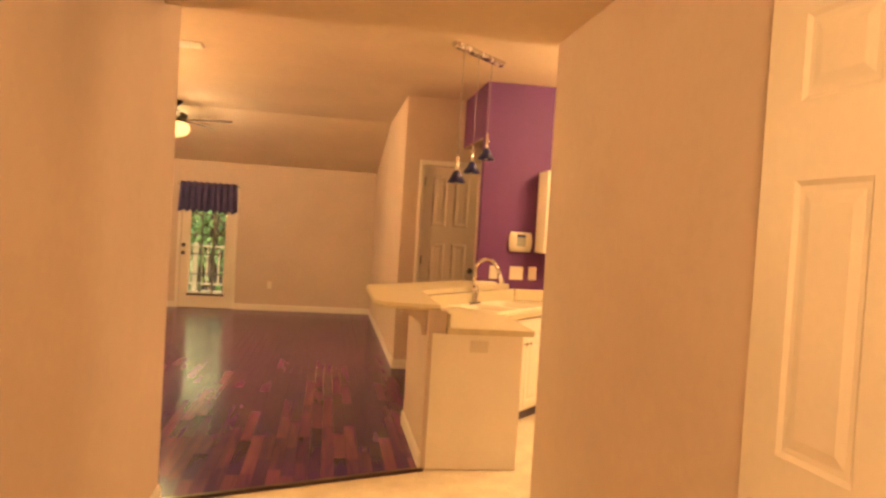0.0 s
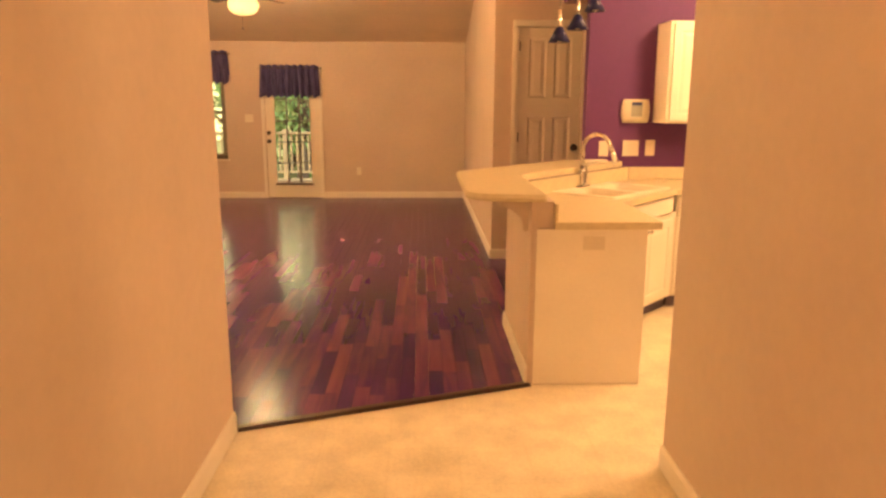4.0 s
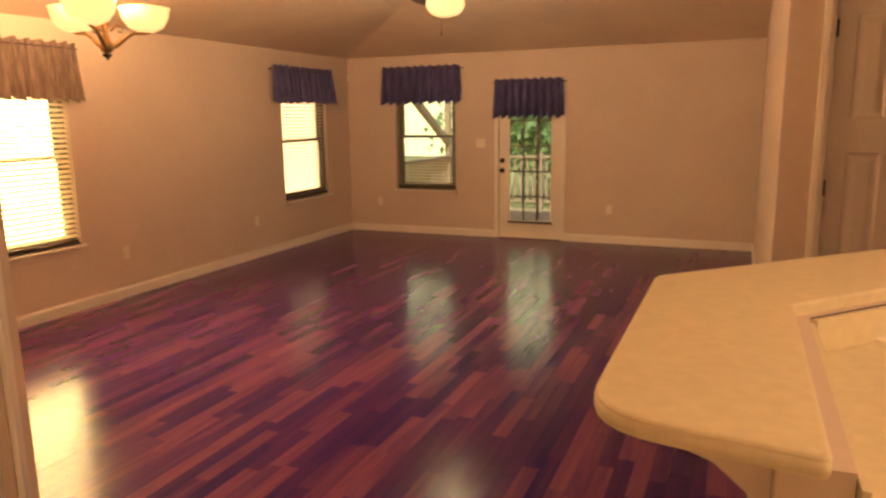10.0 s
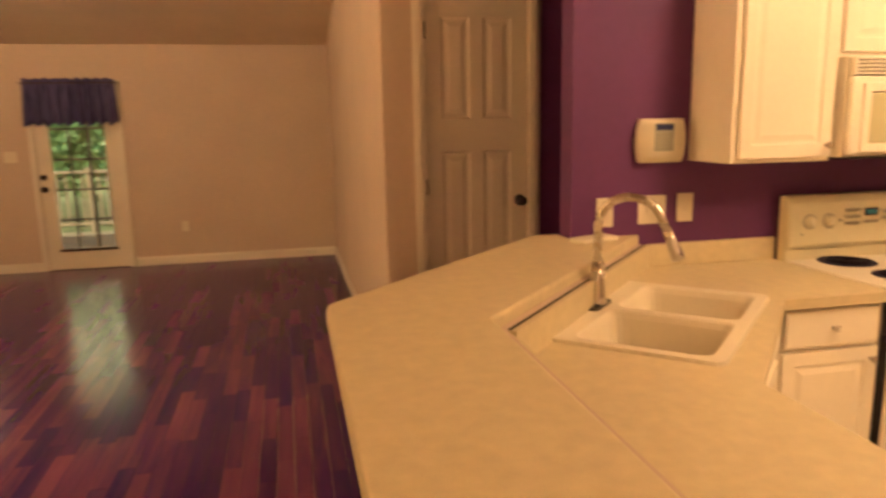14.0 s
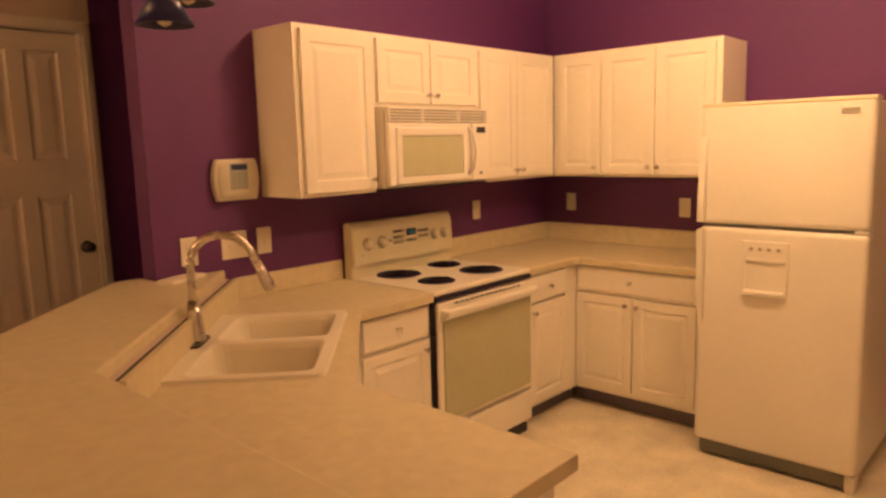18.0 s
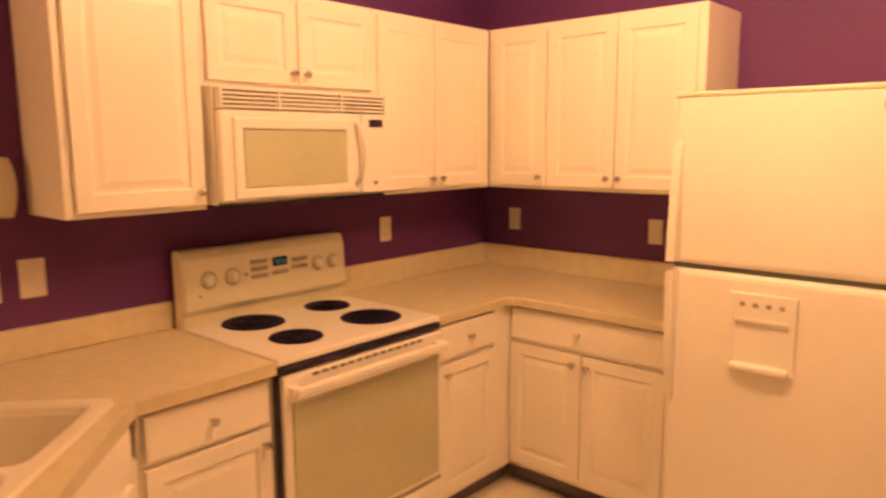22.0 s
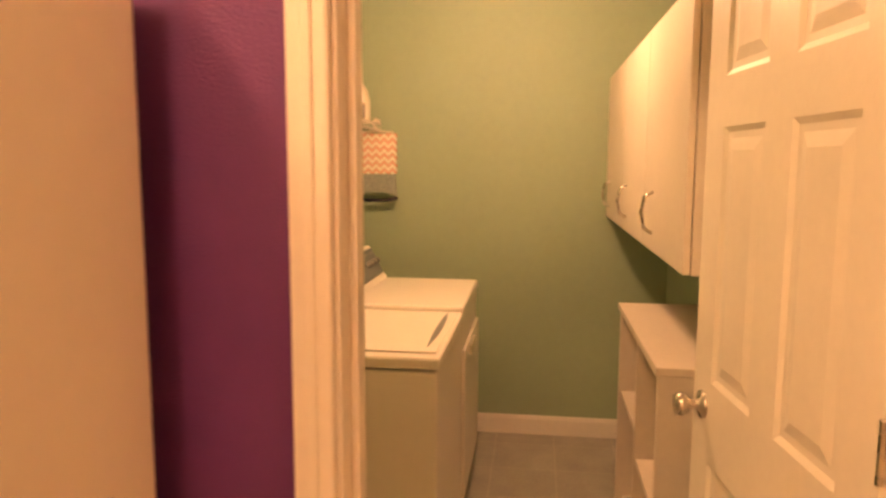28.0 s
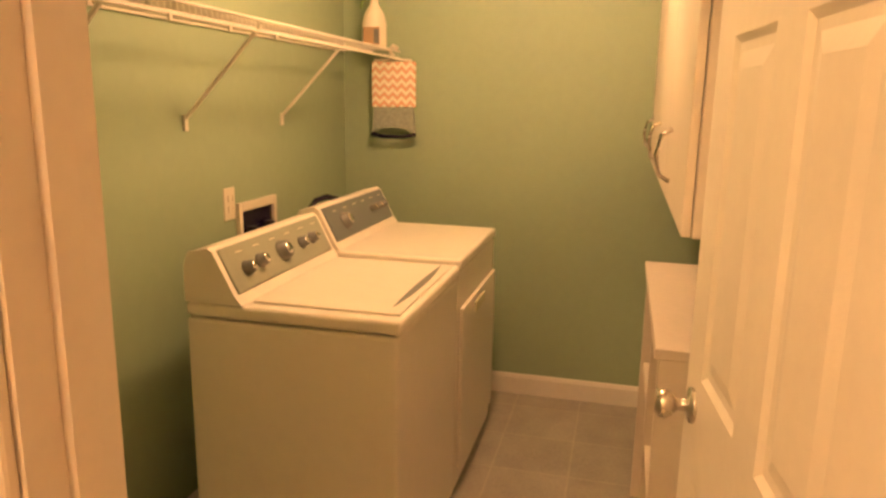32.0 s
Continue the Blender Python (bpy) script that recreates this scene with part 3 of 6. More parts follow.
def window(name, m, w, h, label):
    """A sash window: local x across, z up, the room towards -y, wall 0.14 thick."""
    at = m @ Vector((w / 2, 0, 0))
    win = thing(name, at, label, "window", kind="structure")
    bm = bmesh.new()
    for b in ((0, 0.045, 0, h), (w - 0.045, w, 0, h), (0.045, w - 0.045, 0, 0.045), (0.045, w - 0.045, h - 0.045, h)):
        box(bm, b[0], b[1], 0.05, 0.13, b[2], b[3], 0.004)
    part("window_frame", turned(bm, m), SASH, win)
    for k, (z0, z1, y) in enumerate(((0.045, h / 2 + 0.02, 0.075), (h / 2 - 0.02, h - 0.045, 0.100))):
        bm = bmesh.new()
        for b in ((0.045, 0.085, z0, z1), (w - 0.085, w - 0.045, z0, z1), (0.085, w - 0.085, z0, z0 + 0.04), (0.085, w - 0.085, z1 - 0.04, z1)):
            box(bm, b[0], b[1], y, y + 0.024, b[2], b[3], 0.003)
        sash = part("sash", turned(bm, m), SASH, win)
        bm = bmesh.new()
        box(bm, 0.086, w - 0.086, y + 0.010, y + 0.014, z0 + 0.041, z1 - 0.041)
        pane = part("pane", turned(bm, m), GLASS, sash)
        pane.visible_shadow = False
    bm = bmesh.new()
    box(bm, -0.03, w + 0.03, -0.045, 0.05, -0.022, 0.0, 0.006)
    part("window_sill", turned(bm, m), TRIM, win)
    bm = bmesh.new()
    box(bm, -0.01, w + 0.01, -0.016, -0.001, -0.075, -0.023, 0.004)
    part("apron", turned(bm, m), WALL, win)
    return win


window("window_1", pose(-4.84, 6.76, 0.58, 0, 0, 90), 1.01, 1.48, "white double-hung window beside the chandelier")
window("window_2", pose(-4.84, 10.75, 0.60, 0, 0, 90), 1.01, 1.46, "white double-hung window near the room's corner")
window("window_3", pose(-4.10, 12.36, 0.62), 0.89, 1.44, "white double-hung window onto the porch")


def blind(m, w, h, drop, open_deg, label):
    """A slatted blind hung inside a window's reveal, let down by drop."""
    bl = thing("window_blind", m @ Vector((w / 2, 0.02, h - drop)), label, "blind", "blinds in the windows")
    bm = bmesh.new()
    box(bm, 0.012, w - 0.012, 0.0, 0.045, h - 0.04, h - 0.002, 0.004)
    part("headrail", turned(bm, m), BLIND, bl)
    n = int((drop - 0.06) / 0.042)
    for k in range(n):
        bm = bmesh.new()
        z = h - 0.06 - k * 0.042
        box(bm, 0.015, w - 0.015, -0.022, 0.022, -0.0012, 0.0012)
        turned(bm, Matrix.Translation((0, 0.022, z)) @ Matrix.Rotation(radians(open_deg), 4, "X"))
        part("slat", turned(bm, m), BLIND, bl)
    bm = bmesh.new()
    box(bm, 0.015, w - 0.015, 0.008, 0.036, h - drop, h - drop + 0.022, 0.004)
    part("bottom_rail", turned(bm, m), DARKWOOD, bl, "dark bottom rail")
    for u in (0.16, w - 0.16):
        bm = bmesh.new()
        tube(bm, [(u, 0.022, h - 0.04), (u, 0.022, h - drop + 0.01)], 0.0012, 5)
        part("cord", turned(bm, m), BLIND, bl)
    return bl


blind(pose(-4.84, 6.76, 0.58, 0, 0, 90), 1.01, 1.48, 1.46, 24, "cream slatted blind let down in a bright window")
blind(pose(-4.84, 10.75, 0.60, 0, 0, 90), 1.01, 1.46, 1.44, -12, "cream slatted blind let down in the bright corner window")
blind(pose(-4.10, 12.36, 0.62), 0.89, 1.44, 1.42, 0, "open cream slatted blind in the porch window")


def valance(m, w, h, cloth, label, pleats):
    """A gathered cloth valance on a rod: local x across, z up to 0 at the rod."""
    va = thing("valance", m @ Vector((w / 2, -0.05, -h)), label, "curtain", "valances over the windows")
    bm = bmesh.new()
    cols, rows = pleats * 9, 12
    grid = []
    rnd = random.Random(int(w * 1000) + pleats)
    ph = [rnd.uniform(-0.9, 0.9) for _ in range(pleats + 2)]
    am = [rnd.uniform(0.6, 1.3) for _ in range(pleats + 2)]
    for side in (0, 1):
        for r in range(rows + 1):
            v = r / rows
            row = []
            for c in range(cols + 1):
                u = c / cols
                k = u * pleats
                i = int(k)
                a = am[i] * (1 - (k - i)) + am[i + 1] * (k - i)
                p = ph[i] * (1 - (k - i)) + ph[i + 1] * (k - i)
                wave = math.sin(2 * math.pi * k + p) * a
                flare = 0.018 + 0.052 * v
                if v < 0.16:
                    flare = 0.005 + 0.022 * abs(v - 0.1) / 0.1
                y = -0.055 - wave * flare - 0.012 * v + side * 0.004
                x = -0.02 * v + u * (w + 0.04 * v)
                z = 0.045 - v * (h + 0.045) - 0.026 * wave * v + (0.010 * wave if v < 0.05 else 0)
                row.append(bm.verts.new((x, y, z)))
            grid.append(row)
    n = rows + 1
    for s in (0, 1):
        for r in range(rows):
            for c in range(cols):
                q = (grid[s * n + r][c], grid[s * n + r][c + 1], grid[s * n + r + 1][c + 1], grid[s * n + r + 1][c])
                bm.faces.new(q if s == 0 else q[::-1])
    for c in range(cols):
        bm.faces.new((grid[rows][c], grid[rows][c + 1], grid[n + rows][c + 1], grid[n + rows][c]))
    part("cloth", turned(bm, m), cloth, va, "", True)
    bm = bmesh.new()
    tube(bm, [(-0.03, -0.002, 0), (-0.03, -0.053, 0), (-0.015, -0.060, 0), (w + 0.015, -0.060, 0), (w + 0.03, -0.053, 0), (w + 0.03, -0.002, 0)], 0.007, 8)
    part("curtain_rod", turned(bm, m), DARKWOOD, va)
    return va


valance(pose(-4.84, 6.62, 2.20, 0, 0, 90), 1.24, 0.41, CLOTH2, "gathered tan patterned valance near the chandelier", 11)
valance(pose(-4.84, 10.57, 2.19, 0, 0, 90), 1.26, 0.38, CLOTH, "gathered slate grey valance in the corner", 11)
valance(pose(-4.25, 12.36, 2.23), 1.13, 0.44, CLOTH, "gathered slate grey valance over the porch window", 10)
valance(pose(-2.63, 12.34, 2.02), 0.89, 0.43, CLOTH, "gathered slate grey valance on the patio door", 9)

d1 = thing("door_1", (-2.18, 12.36, 0), "white patio door with a divided glass light", "door", kind="structure")
casing(d1, pose(-2.60, 12.36, 0), 0.84, 2.0, 0.055)
m = pose(-2.596, 12.375, 0.012)
bm = bmesh.new()
gx0, gx1, gz0, gz1 = 0.13, 0.71, 0.22, 1.86
for b in ((0, gx0, 0, 1.98), (gx1, 0.832, 0, 1.98), (gx0, gx1, 0, gz0), (gx0, gx1, gz1, 1.98)):
    box(bm, b[0], b[1], 0, 0.044, b[2], b[3])
bmesh.ops.remove_doubles(bm, verts=bm.verts, dist=0.0005)
leaf = part("door_leaf", turned(bm, m), DOORPAINT, d1)
bm = bmesh.new()
for b in ((gx0 - 0.02, gx0 + 0.015, gz0 - 0.02, gz1 + 0.02), (gx1 - 0.015, gx1 + 0.02, gz0 - 0.02, gz1 + 0.02), (gx0 + 0.015, gx1 - 0.015, gz0 - 0.02, gz0 + 0.015), (gx0 + 0.015, gx1 - 0.015, gz1 - 0.015, gz1 + 0.02)):
    box(bm, b[0], b[1], -0.012, 0.0, b[2], b[3], 0.004)
part("glazing_bead", turned(bm, m), DOORPAINT, leaf)
bm = bmesh.new()
w, h = gx1 - gx0, gz1 - gz0
for i, t in ((1, 0.011), (2, 0.017)):
    box(bm, gx0 + w * i / 3 - t, gx0 + w * i / 3 + t, 0.010, 0.034, gz0, gz1)
for k in range(1, 5):
    box(bm, gx0, gx1, 0.010, 0.034, gz0 + h * k / 5 - 0.011, gz0 + h * k / 5 + 0.011)
part("muntin", turned(bm, m), SASH, leaf, "glazing bars coloured dark as if backlit")
bm = bmesh.new()
box(bm, gx0, gx1, 0.020, 0.024, gz0, gz1)
pane = part("pane", turned(bm, m), GLASS, leaf)
pane.visible_shadow = False
bm = bmesh.new()
box(bm, gx0 - 0.01, gx1 + 0.01, -0.020, -0.012, gz0 - 0.022, gz0 + 0.008, 0.003)
part("lower_curtain_rod", turned(bm, m), DARKWOOD, leaf, "dark rod below the glass")
knob(leaf, (-2.555, 12.375, 0.90), (0, -1, 0), BRASS)
knob(leaf, (-2.555, 12.375, 1.03), (0, -1, 0), BRASS, "deadbolt", 0.02)
bm = bmesh.new()
box(bm, -2.60, -1.76, 12.33, 12.50, -0.01, 0.012, 0.004)
part("threshold", bm, DARKWOOD, d1)


# ---- outdoors, seen through the glass ----
bm = bmesh.new()
box(bm, -300, 300, -300, 300, -0.75, -0.70)
tagged(part("ground", bm, GRASS, None), "green lawn round the house", "ground", kind="structure")
dk = thing("deck", (-2.2, 14.2, -0.09), "weathered wooden porch deck with a railing", "deck")
for k in range(27):
    bm = bmesh.new()
    box(bm, -4.8, 1.0, 12.52 + k * 0.125, 12.637 + k * 0.125, -0.10, -0.065, 0.004)
    part("deck_board", bm, DECK, dk)
for x in (-4.72, -2.95, -1.20, 0.55):
    bm = bmesh.new()
    box(bm, x - 0.05, x + 0.05, 15.72, 15.82, -0.7, 2.62 if x in (-4.72, 0.55) else 0.95, 0.006)
    part("post", bm, DECK, dk)
bm = bmesh.new()
box(bm, -4.78, 1.0, 15.70, 15.84, 0.86, 0.90, 0.004)
part("top_rail", bm, DECK, dk)
bm = bmesh.new()
box(bm, -4.78, 1.0, 15.75, 15.79, 0.06, 0.10, 0.004)
part("bottom_rail", bm, DECK, dk)
for k in range(48):
    x = -4.60 + k * 0.118
    bm = bmesh.new()
    box(bm, x - 0.018, x + 0.018, 15.752, 15.788, 0.10, 0.86)
    part("baluster", bm, DECK, dk)
bm = bmesh.new()
box(bm, -4.80, 1.2, 15.70, 15.86, 2.62, 2.82, 0.006)
part("beam", bm, DECK, dk)
bm = bmesh.new()
box(bm, -0.05, 0.05, -0.06, 0.06, 0, 2.6, 0.006)
turned(bm, Matrix.Translation((-4.72, 15.70, 1.16)) @ Matrix.Rotation(radians(62), 4, "X"))
part("brace", bm, DECK, dk)
bm = bmesh.new()
box(bm, -4.80, -4.64, 12.52, 15.69, 2.62, 2.82, 0.006)
part("beam", bm, DECK, dk)
for name, z0, z1 in (("top_rail", 0.86, 0.90), ("bottom_rail", 0.06, 0.10)):
    bm = bmesh.new()
    box(bm, -4.79, -4.65, 12.52, 15.69, z0, z1, 0.004)
    part(name, bm, DECK, dk)
for k in range(25):
    y = 12.66 + k * 0.122
    bm = bmesh.new()
    box(bm, -4.738, -4.702, y - 0.018, y + 0.018, 0.10, 0.86)
    part("baluster", bm, DECK, dk)


# glowing sheets outside, added to stand in for daylight behind the glass
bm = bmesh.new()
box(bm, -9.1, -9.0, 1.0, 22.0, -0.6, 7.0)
tagged(part("backdrop", bm, BACKGLOW, None), "glowing sheet standing in for daylight beyond the side windows", "backdrop", kind="structure")
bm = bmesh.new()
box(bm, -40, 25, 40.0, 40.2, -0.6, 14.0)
tagged(part("backdrop_far", bm, BACKGLOW2, None), "pale glowing sheet far behind the porch", "backdrop", kind="structure")


def tree(x, y, height, spread, seed):
    rnd = random.Random(seed)
    t = thing("tree", (x, y, -0.7), "broad-leaved tree in green summer leaf", "tree", "trees behind the porch")
    bm = bmesh.new()
    tube(bm, [(x, y, -0.7), (x + 0.1, y, height * 0.3), (x + 0.05, y + 0.1, height * 0.6), (x, y, height * 0.92)], 0.1, 8, [0.17, 0.13, 0.09, 0.02])
    tips = []
    for k in range(9):
        a = rnd.uniform(0, 6.28)
        z0 = height * rnd.uniform(0.02, 0.6)
        L = spread * rnd.uniform(0.5, 1.0)
        tip = (x + L * math.cos(a), y + L * math.sin(a), z0 + L * rnd.uniform(0.3, 0.8))
        tube(bm, [(x + 0.05, y, z0), ((x + tip[0]) / 2, (y + tip[1]) / 2, (z0 + tip[2]) / 2 + 0.1), tip], 0.03, 6, [0.06, 0.04, 0.012])
        tips.append(tip)
    part("trunk", bm, BARK, t)
    verts, faces = [], []
    for k in range(1700):
        tip = rnd.choice(tips)
        c = Vector((rnd.gauss(tip[0], spread * 0.30), rnd.gauss(tip[1], spread * 0.30), rnd.gauss(tip[2], height * 0.12))) - Vector((x, y, -0.7))
        s = rnd.uniform(0.06, 0.13)
        e = Euler((rnd.uniform(0, 6.28), rnd.uniform(0, 6.28), rnd.uniform(0, 6.28))).to_matrix()
        i = len(verts)
        verts += [c + e @ Vector(p) for p in ((-s, 0, 0), (0, -s * 0.55, 0.02), (s, 0, 0), (0, s * 0.55, 0.02))]
        faces.append((i, i + 1, i + 2, i + 3))
    me = bpy.data.meshes.new("crown")
    me.from_pydata([tuple(v) for v in verts], [], faces)
    me.materials.append(LEAF)
    cr = new("crown", me)
    cr.parent = t


for k in range(13):
    tree(-5.3 + k * 0.62 + (k % 3) * 0.2, (20.4, 24.6, 22.4)[k % 3] + (k * 7 % 5) * 0.3, 2.7 + (k * 5 % 4) * 0.25, 1.3 + (k % 3) * 0.25, 31 + k)


# ---- kitchen cabinets ----
RINGS = [(0.0, 0.019), (0.050, 0.019), (0.056, 0.012), (0.066, 0.012), (0.088, 0.018)]
FLAT = [(0.004, 0.019), (0.012, 0.021)]


def cab_knob(parent, m, u, v, out=0.019):
    bm = bmesh.new()
    spin(bm, [(0, 0), (0.006, 0), (0.005, 0.014), (0.013, 0.020), (0.014, 0.026), (0.008, 0.031), (0, 0.032)], (0, 0, 0), 14, Matrix.Rotation(radians(90), 4, "X"))
    turned(bm, m @ Matrix.Translation((u, -out, v)))
    part("knob", bm, STEEL, parent, "small satin metal knob", True)


def front(parent, m, name, u0, u1, v0, v1, knobs, rings=None):
    """A cabinet door or drawer front on the plane y=0, facing -y."""
    bm = bmesh.new()
    raised(bm, u1 - u0, v1 - v0, rings or RINGS, 0.0, (u0, v0))
    ob = part(name, turned(bm, m), CAB, parent)
    for u, v in knobs:
        cab_knob(ob, m, u, v, 0.0195)
    return ob


def cabinet(name, m, w, d, z0, z1, label, fronts, group, toe=False):
    """A cabinet unit: local x across, y back, z up; fronts of (kind, u0, u1, v0, v1, knobs)."""
    cb = thing(name, m @ Vector((w / 2, d / 2, z0)), label, "cabinet", group)
    bm = bmesh.new()
    box(bm, 0, w, 0.001, d, z0 + (0.10 if toe else 0), z1, 0.002, 1)
    part("body", turned(bm, m), CAB, cb)
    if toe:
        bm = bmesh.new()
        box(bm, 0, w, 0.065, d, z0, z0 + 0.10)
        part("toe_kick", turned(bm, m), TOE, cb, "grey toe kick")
    for kind, u0, u1, v0, v1, kn in fronts:
        front(cb, m, kind, u0, u1, v0, v1, kn, FLAT if kind == "drawer" else None)
    return cb


UP = "wall cabinets of the kitchen"
LOW = "base cabinets of the kitchen"
m = pose(1.705, 6.50, 0)
cabinet("wall_cabinet", m, 0.452, 0.299, 1.375, 2.13, "white raised-panel wall cabinet with one door", [("door", 0.028, 0.440, 1.395, 2.105, [(0.415, 1.44)])], UP)
m = pose(2.158, 6.50, 0)
cabinet("wall_cabinet", m, 0.765, 0.299, 1.785, 2.13, "short white wall cabinet over the microwave", [("door", 0.015, 0.378, 1.805, 2.105, [(0.352, 1.845)]), ("door", 0.386, 0.750, 1.805, 2.105, [(0.412, 1.845)])], UP)
m = pose(2.924, 6.50, 0)
cabinet("wall_cabinet", m, 0.7755, 0.299, 1.375, 2.13, "white raised-panel corner wall cabinet with two doors", [("door", 0.02, 0.355, 1.395, 2.105, [(0.330, 1.435)]), ("door", 0.363, 0.735, 1.395, 2.105, [(0.392, 1.435)])], UP)
m = pose(3.70, 6.498, 0, 0, 0, -90)
cabinet("wall_cabinet", m, 0.345, 0.352, 1.375, 2.13, "white wall cabinet in the kitchen corner", [("door", 0.045, 0.338, 1.395, 2.105, [(0.312, 1.435)])], UP)
m = pose(3.70, 6.152, 0, 0, 0, -90)
cabinet("wall_cabinet", m, 0.722, 0.352, 1.375, 2.13, "white two-door wall cabinet beside the refrigerator", [("door", 0.010, 0.345, 1.395, 2.105, [(0.320, 1.435)]), ("door", 0.353, 0.690, 1.395, 2.105, [(0.378, 1.435)])], UP)

m = pose(1.715, 6.175, 0)
cabinet("base_cabinet", m, 0.435, 0.62, 0.0, 0.874, "white base cabinet with drawer between sink and stove", [("drawer", 0.015, 0.422, 0.715, 0.862, [(0.218, 0.79)]), ("door", 0.015, 0.422, 0.13, 0.700, [(0.392, 0.655)])], LOW, True)
m = pose(2.928, 6.175, 0)
cabinet("base_cabinet", m, 0.5715, 0.62, 0.0, 0.874, "white base cabinet with drawer between stove and corner", [("drawer", 0.015, 0.385, 0.715, 0.862, [(0.20, 0.79)]), ("door", 0.015, 0.385, 0.13, 0.700, [(0.045, 0.655)])], LOW, True)
m = pose(3.455, 6.215, 0, 0, 0, -90)
cabinet("base_cabinet", m, 0.842, 0.597, 0.0, 0.874, "white two-door base cabinet with a wide drawer", [("drawer", 0.05, 0.785, 0.715, 0.862, [(0.405, 0.79)]), ("door", 0.05, 0.412, 0.13, 0.700, [(0.380, 0.655)]), ("door", 0.422, 0.785, 0.13, 0.700, [(0.450, 0.655)])], LOW, True)
# sink cabinet across the corner
diag = math.degrees(math.atan2(6.135 - 5.50, 1.70 - 1.09))
dl = math.hypot(6.135 - 5.50, 1.70 - 1.09)
sc = thing("sink_cabinet", (1.20, 6.05, 0), "white angled sink base cabinet", "cabinet", LOW)
bm = bmesh.new()
slab(bm, [(1.06, 5.505), (1.714, 6.175), (1.714, 6.79), (1.50, 6.72), (0.60, 5.76), (0.60, 5.505)], 0.10, 0.74)
part("body", bm, CAB, sc)
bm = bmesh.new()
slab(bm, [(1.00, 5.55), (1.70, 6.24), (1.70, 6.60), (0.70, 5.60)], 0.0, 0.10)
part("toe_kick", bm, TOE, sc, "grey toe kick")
m = pose(1.075, 5.515, 0, 0, 0, diag)
front(sc, m, "false_drawer", 0.05, dl - 0.03, 0.745, 0.862, [], FLAT)
front(sc, m, "door", 0.05, dl / 2 - 0.003, 0.13, 0.700, [(dl / 2 - 0.035, 0.655)])
front(sc, m, "door", dl / 2 + 0.003, dl - 0.03, 0.13, 0.700, [(dl / 2 + 0.035, 0.655)])
# peninsula base
pc = thing("peninsula_cabinet", (0.80, 5.1, 0), "white peninsula base cabinet with a plain end panel", "cabinet", LOW)
bm = bmesh.new()
box(bm, 0.545, 1.045, 4.76, 5.50, 0.10, 0.874)
part("body", bm, CAB, pc)
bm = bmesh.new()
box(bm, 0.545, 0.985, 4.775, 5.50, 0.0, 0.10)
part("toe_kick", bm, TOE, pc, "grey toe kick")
bm = bmesh.new()
box(bm, 0.452, 1.047, 4.742, 4.759, 0.0, 0.874, 0.002)
part("end_panel", bm, CAB, pc, "white end panel")
m = pose(1.046, 4.79, 0, 0, 0, 90)
front(pc, m, "drawer", 0.0, 0.345, 0.715, 0.862, [(0.17, 0.79)], FLAT)
front(pc, m, "door", 0.0, 0.345, 0.13, 0.700, [(0.31, 0.655)])
front(pc, m, "drawer", 0.352, 0.70, 0.715, 0.862, [(0.53, 0.79)], FLAT)
front(pc, m, "door", 0.352, 0.70, 0.13, 0.700, [(0.39, 0.655)])

# half wall that carries the raised bar
bm = bmesh.new()
slab(bm, [(0.42, 4.74), (0.450, 4.74), (0.450, 4.765), (0.543, 4.765), (0.543, 5.7455), (1.488, 6.773), (1.44, 6.80), (1.165, 6.80), (1.165, 6.70), (0.42, 5.79)], 0.0, 1.02)
tagged(part("wall_bar", bm, WALL, None), "tan painted half wall under the breakfast bar", "wall", kind="structure")
board("baseboard_bar", [(0.42, 4.735, 0.42, 5.79), (0.42, 5.79, 1.16, 6.69)])
for (y) in (4.86,):
    cbk = thing("bar_bracket", (0.36, y, 0.85), "tan painted bracket under the breakfast bar", "bracket")
    bm = bmesh.new()
    slab(bm, [(0.0, 0.0), (-0.16, 0.0), (-0.16, 0.03), (-0.10, 0.05), (-0.04, 0.10), (-0.025, 0.17), (0.0, 0.17)], -0.035, 0.035)
    turned(bm, Matrix.Translation((0.419, y, 1.019)) @ Matrix.Rotation(radians(-90), 4, "X"))
    part("bracket_body", bm, WALL, cbk)


def rounded(points, radii, steps=6):
    """An outline with some corners rounded."""
    out = []
    n = len(points)
    for i, (p, r) in enumerate(zip(points, radii)):
        p = Vector(p)
        if not r:
            out.append(tuple(p))
            continue
        a, b = Vector(points[i - 1]), Vector(points[(i + 1) % n])
        u, v = (a - p).normalized(), (b - p).normalized()
        for k in range(steps + 1):
            t = k / steps
            out.append(tuple((p + u * r) * (1 - t) ** 2 + p * 2 * t * (1 - t) + (p + v * r) * t * t))
    return out


bar = thing("breakfast_bar", (0.3, 5.5, 1.02), "raised beige laminate breakfast bar top", "countertop")
bm = bmesh.new()
slab(bm, rounded([(0.08, 4.775), (0.50, 4.715), (0.50, 5.725), (1.475, 6.785), (1.475, 6.795), (1.16, 6.795), (1.16, 6.93), (1.04, 6.93), (0.085, 5.985)], [0.16, 0.03, 0, 0, 0, 0, 0.02, 0.03, 0.04]), 1.022, 1.062, 0.010)
part("top", bm, COUNTER, bar)
edge = rounded([(0.08, 4.775), (0.50, 4.715), (0.50, 5.725), (1.475, 6.785), (1.475, 6.795), (1.16, 6.795), (1.16, 6.93), (1.04, 6.93), (0.085, 5.985)], [0.16, 0.03, 0, 0, 0, 0, 0.02, 0.03, 0.04])
edge = edge[-1:] + edge[:15]
bm = bmesh.new()
rows_ = []
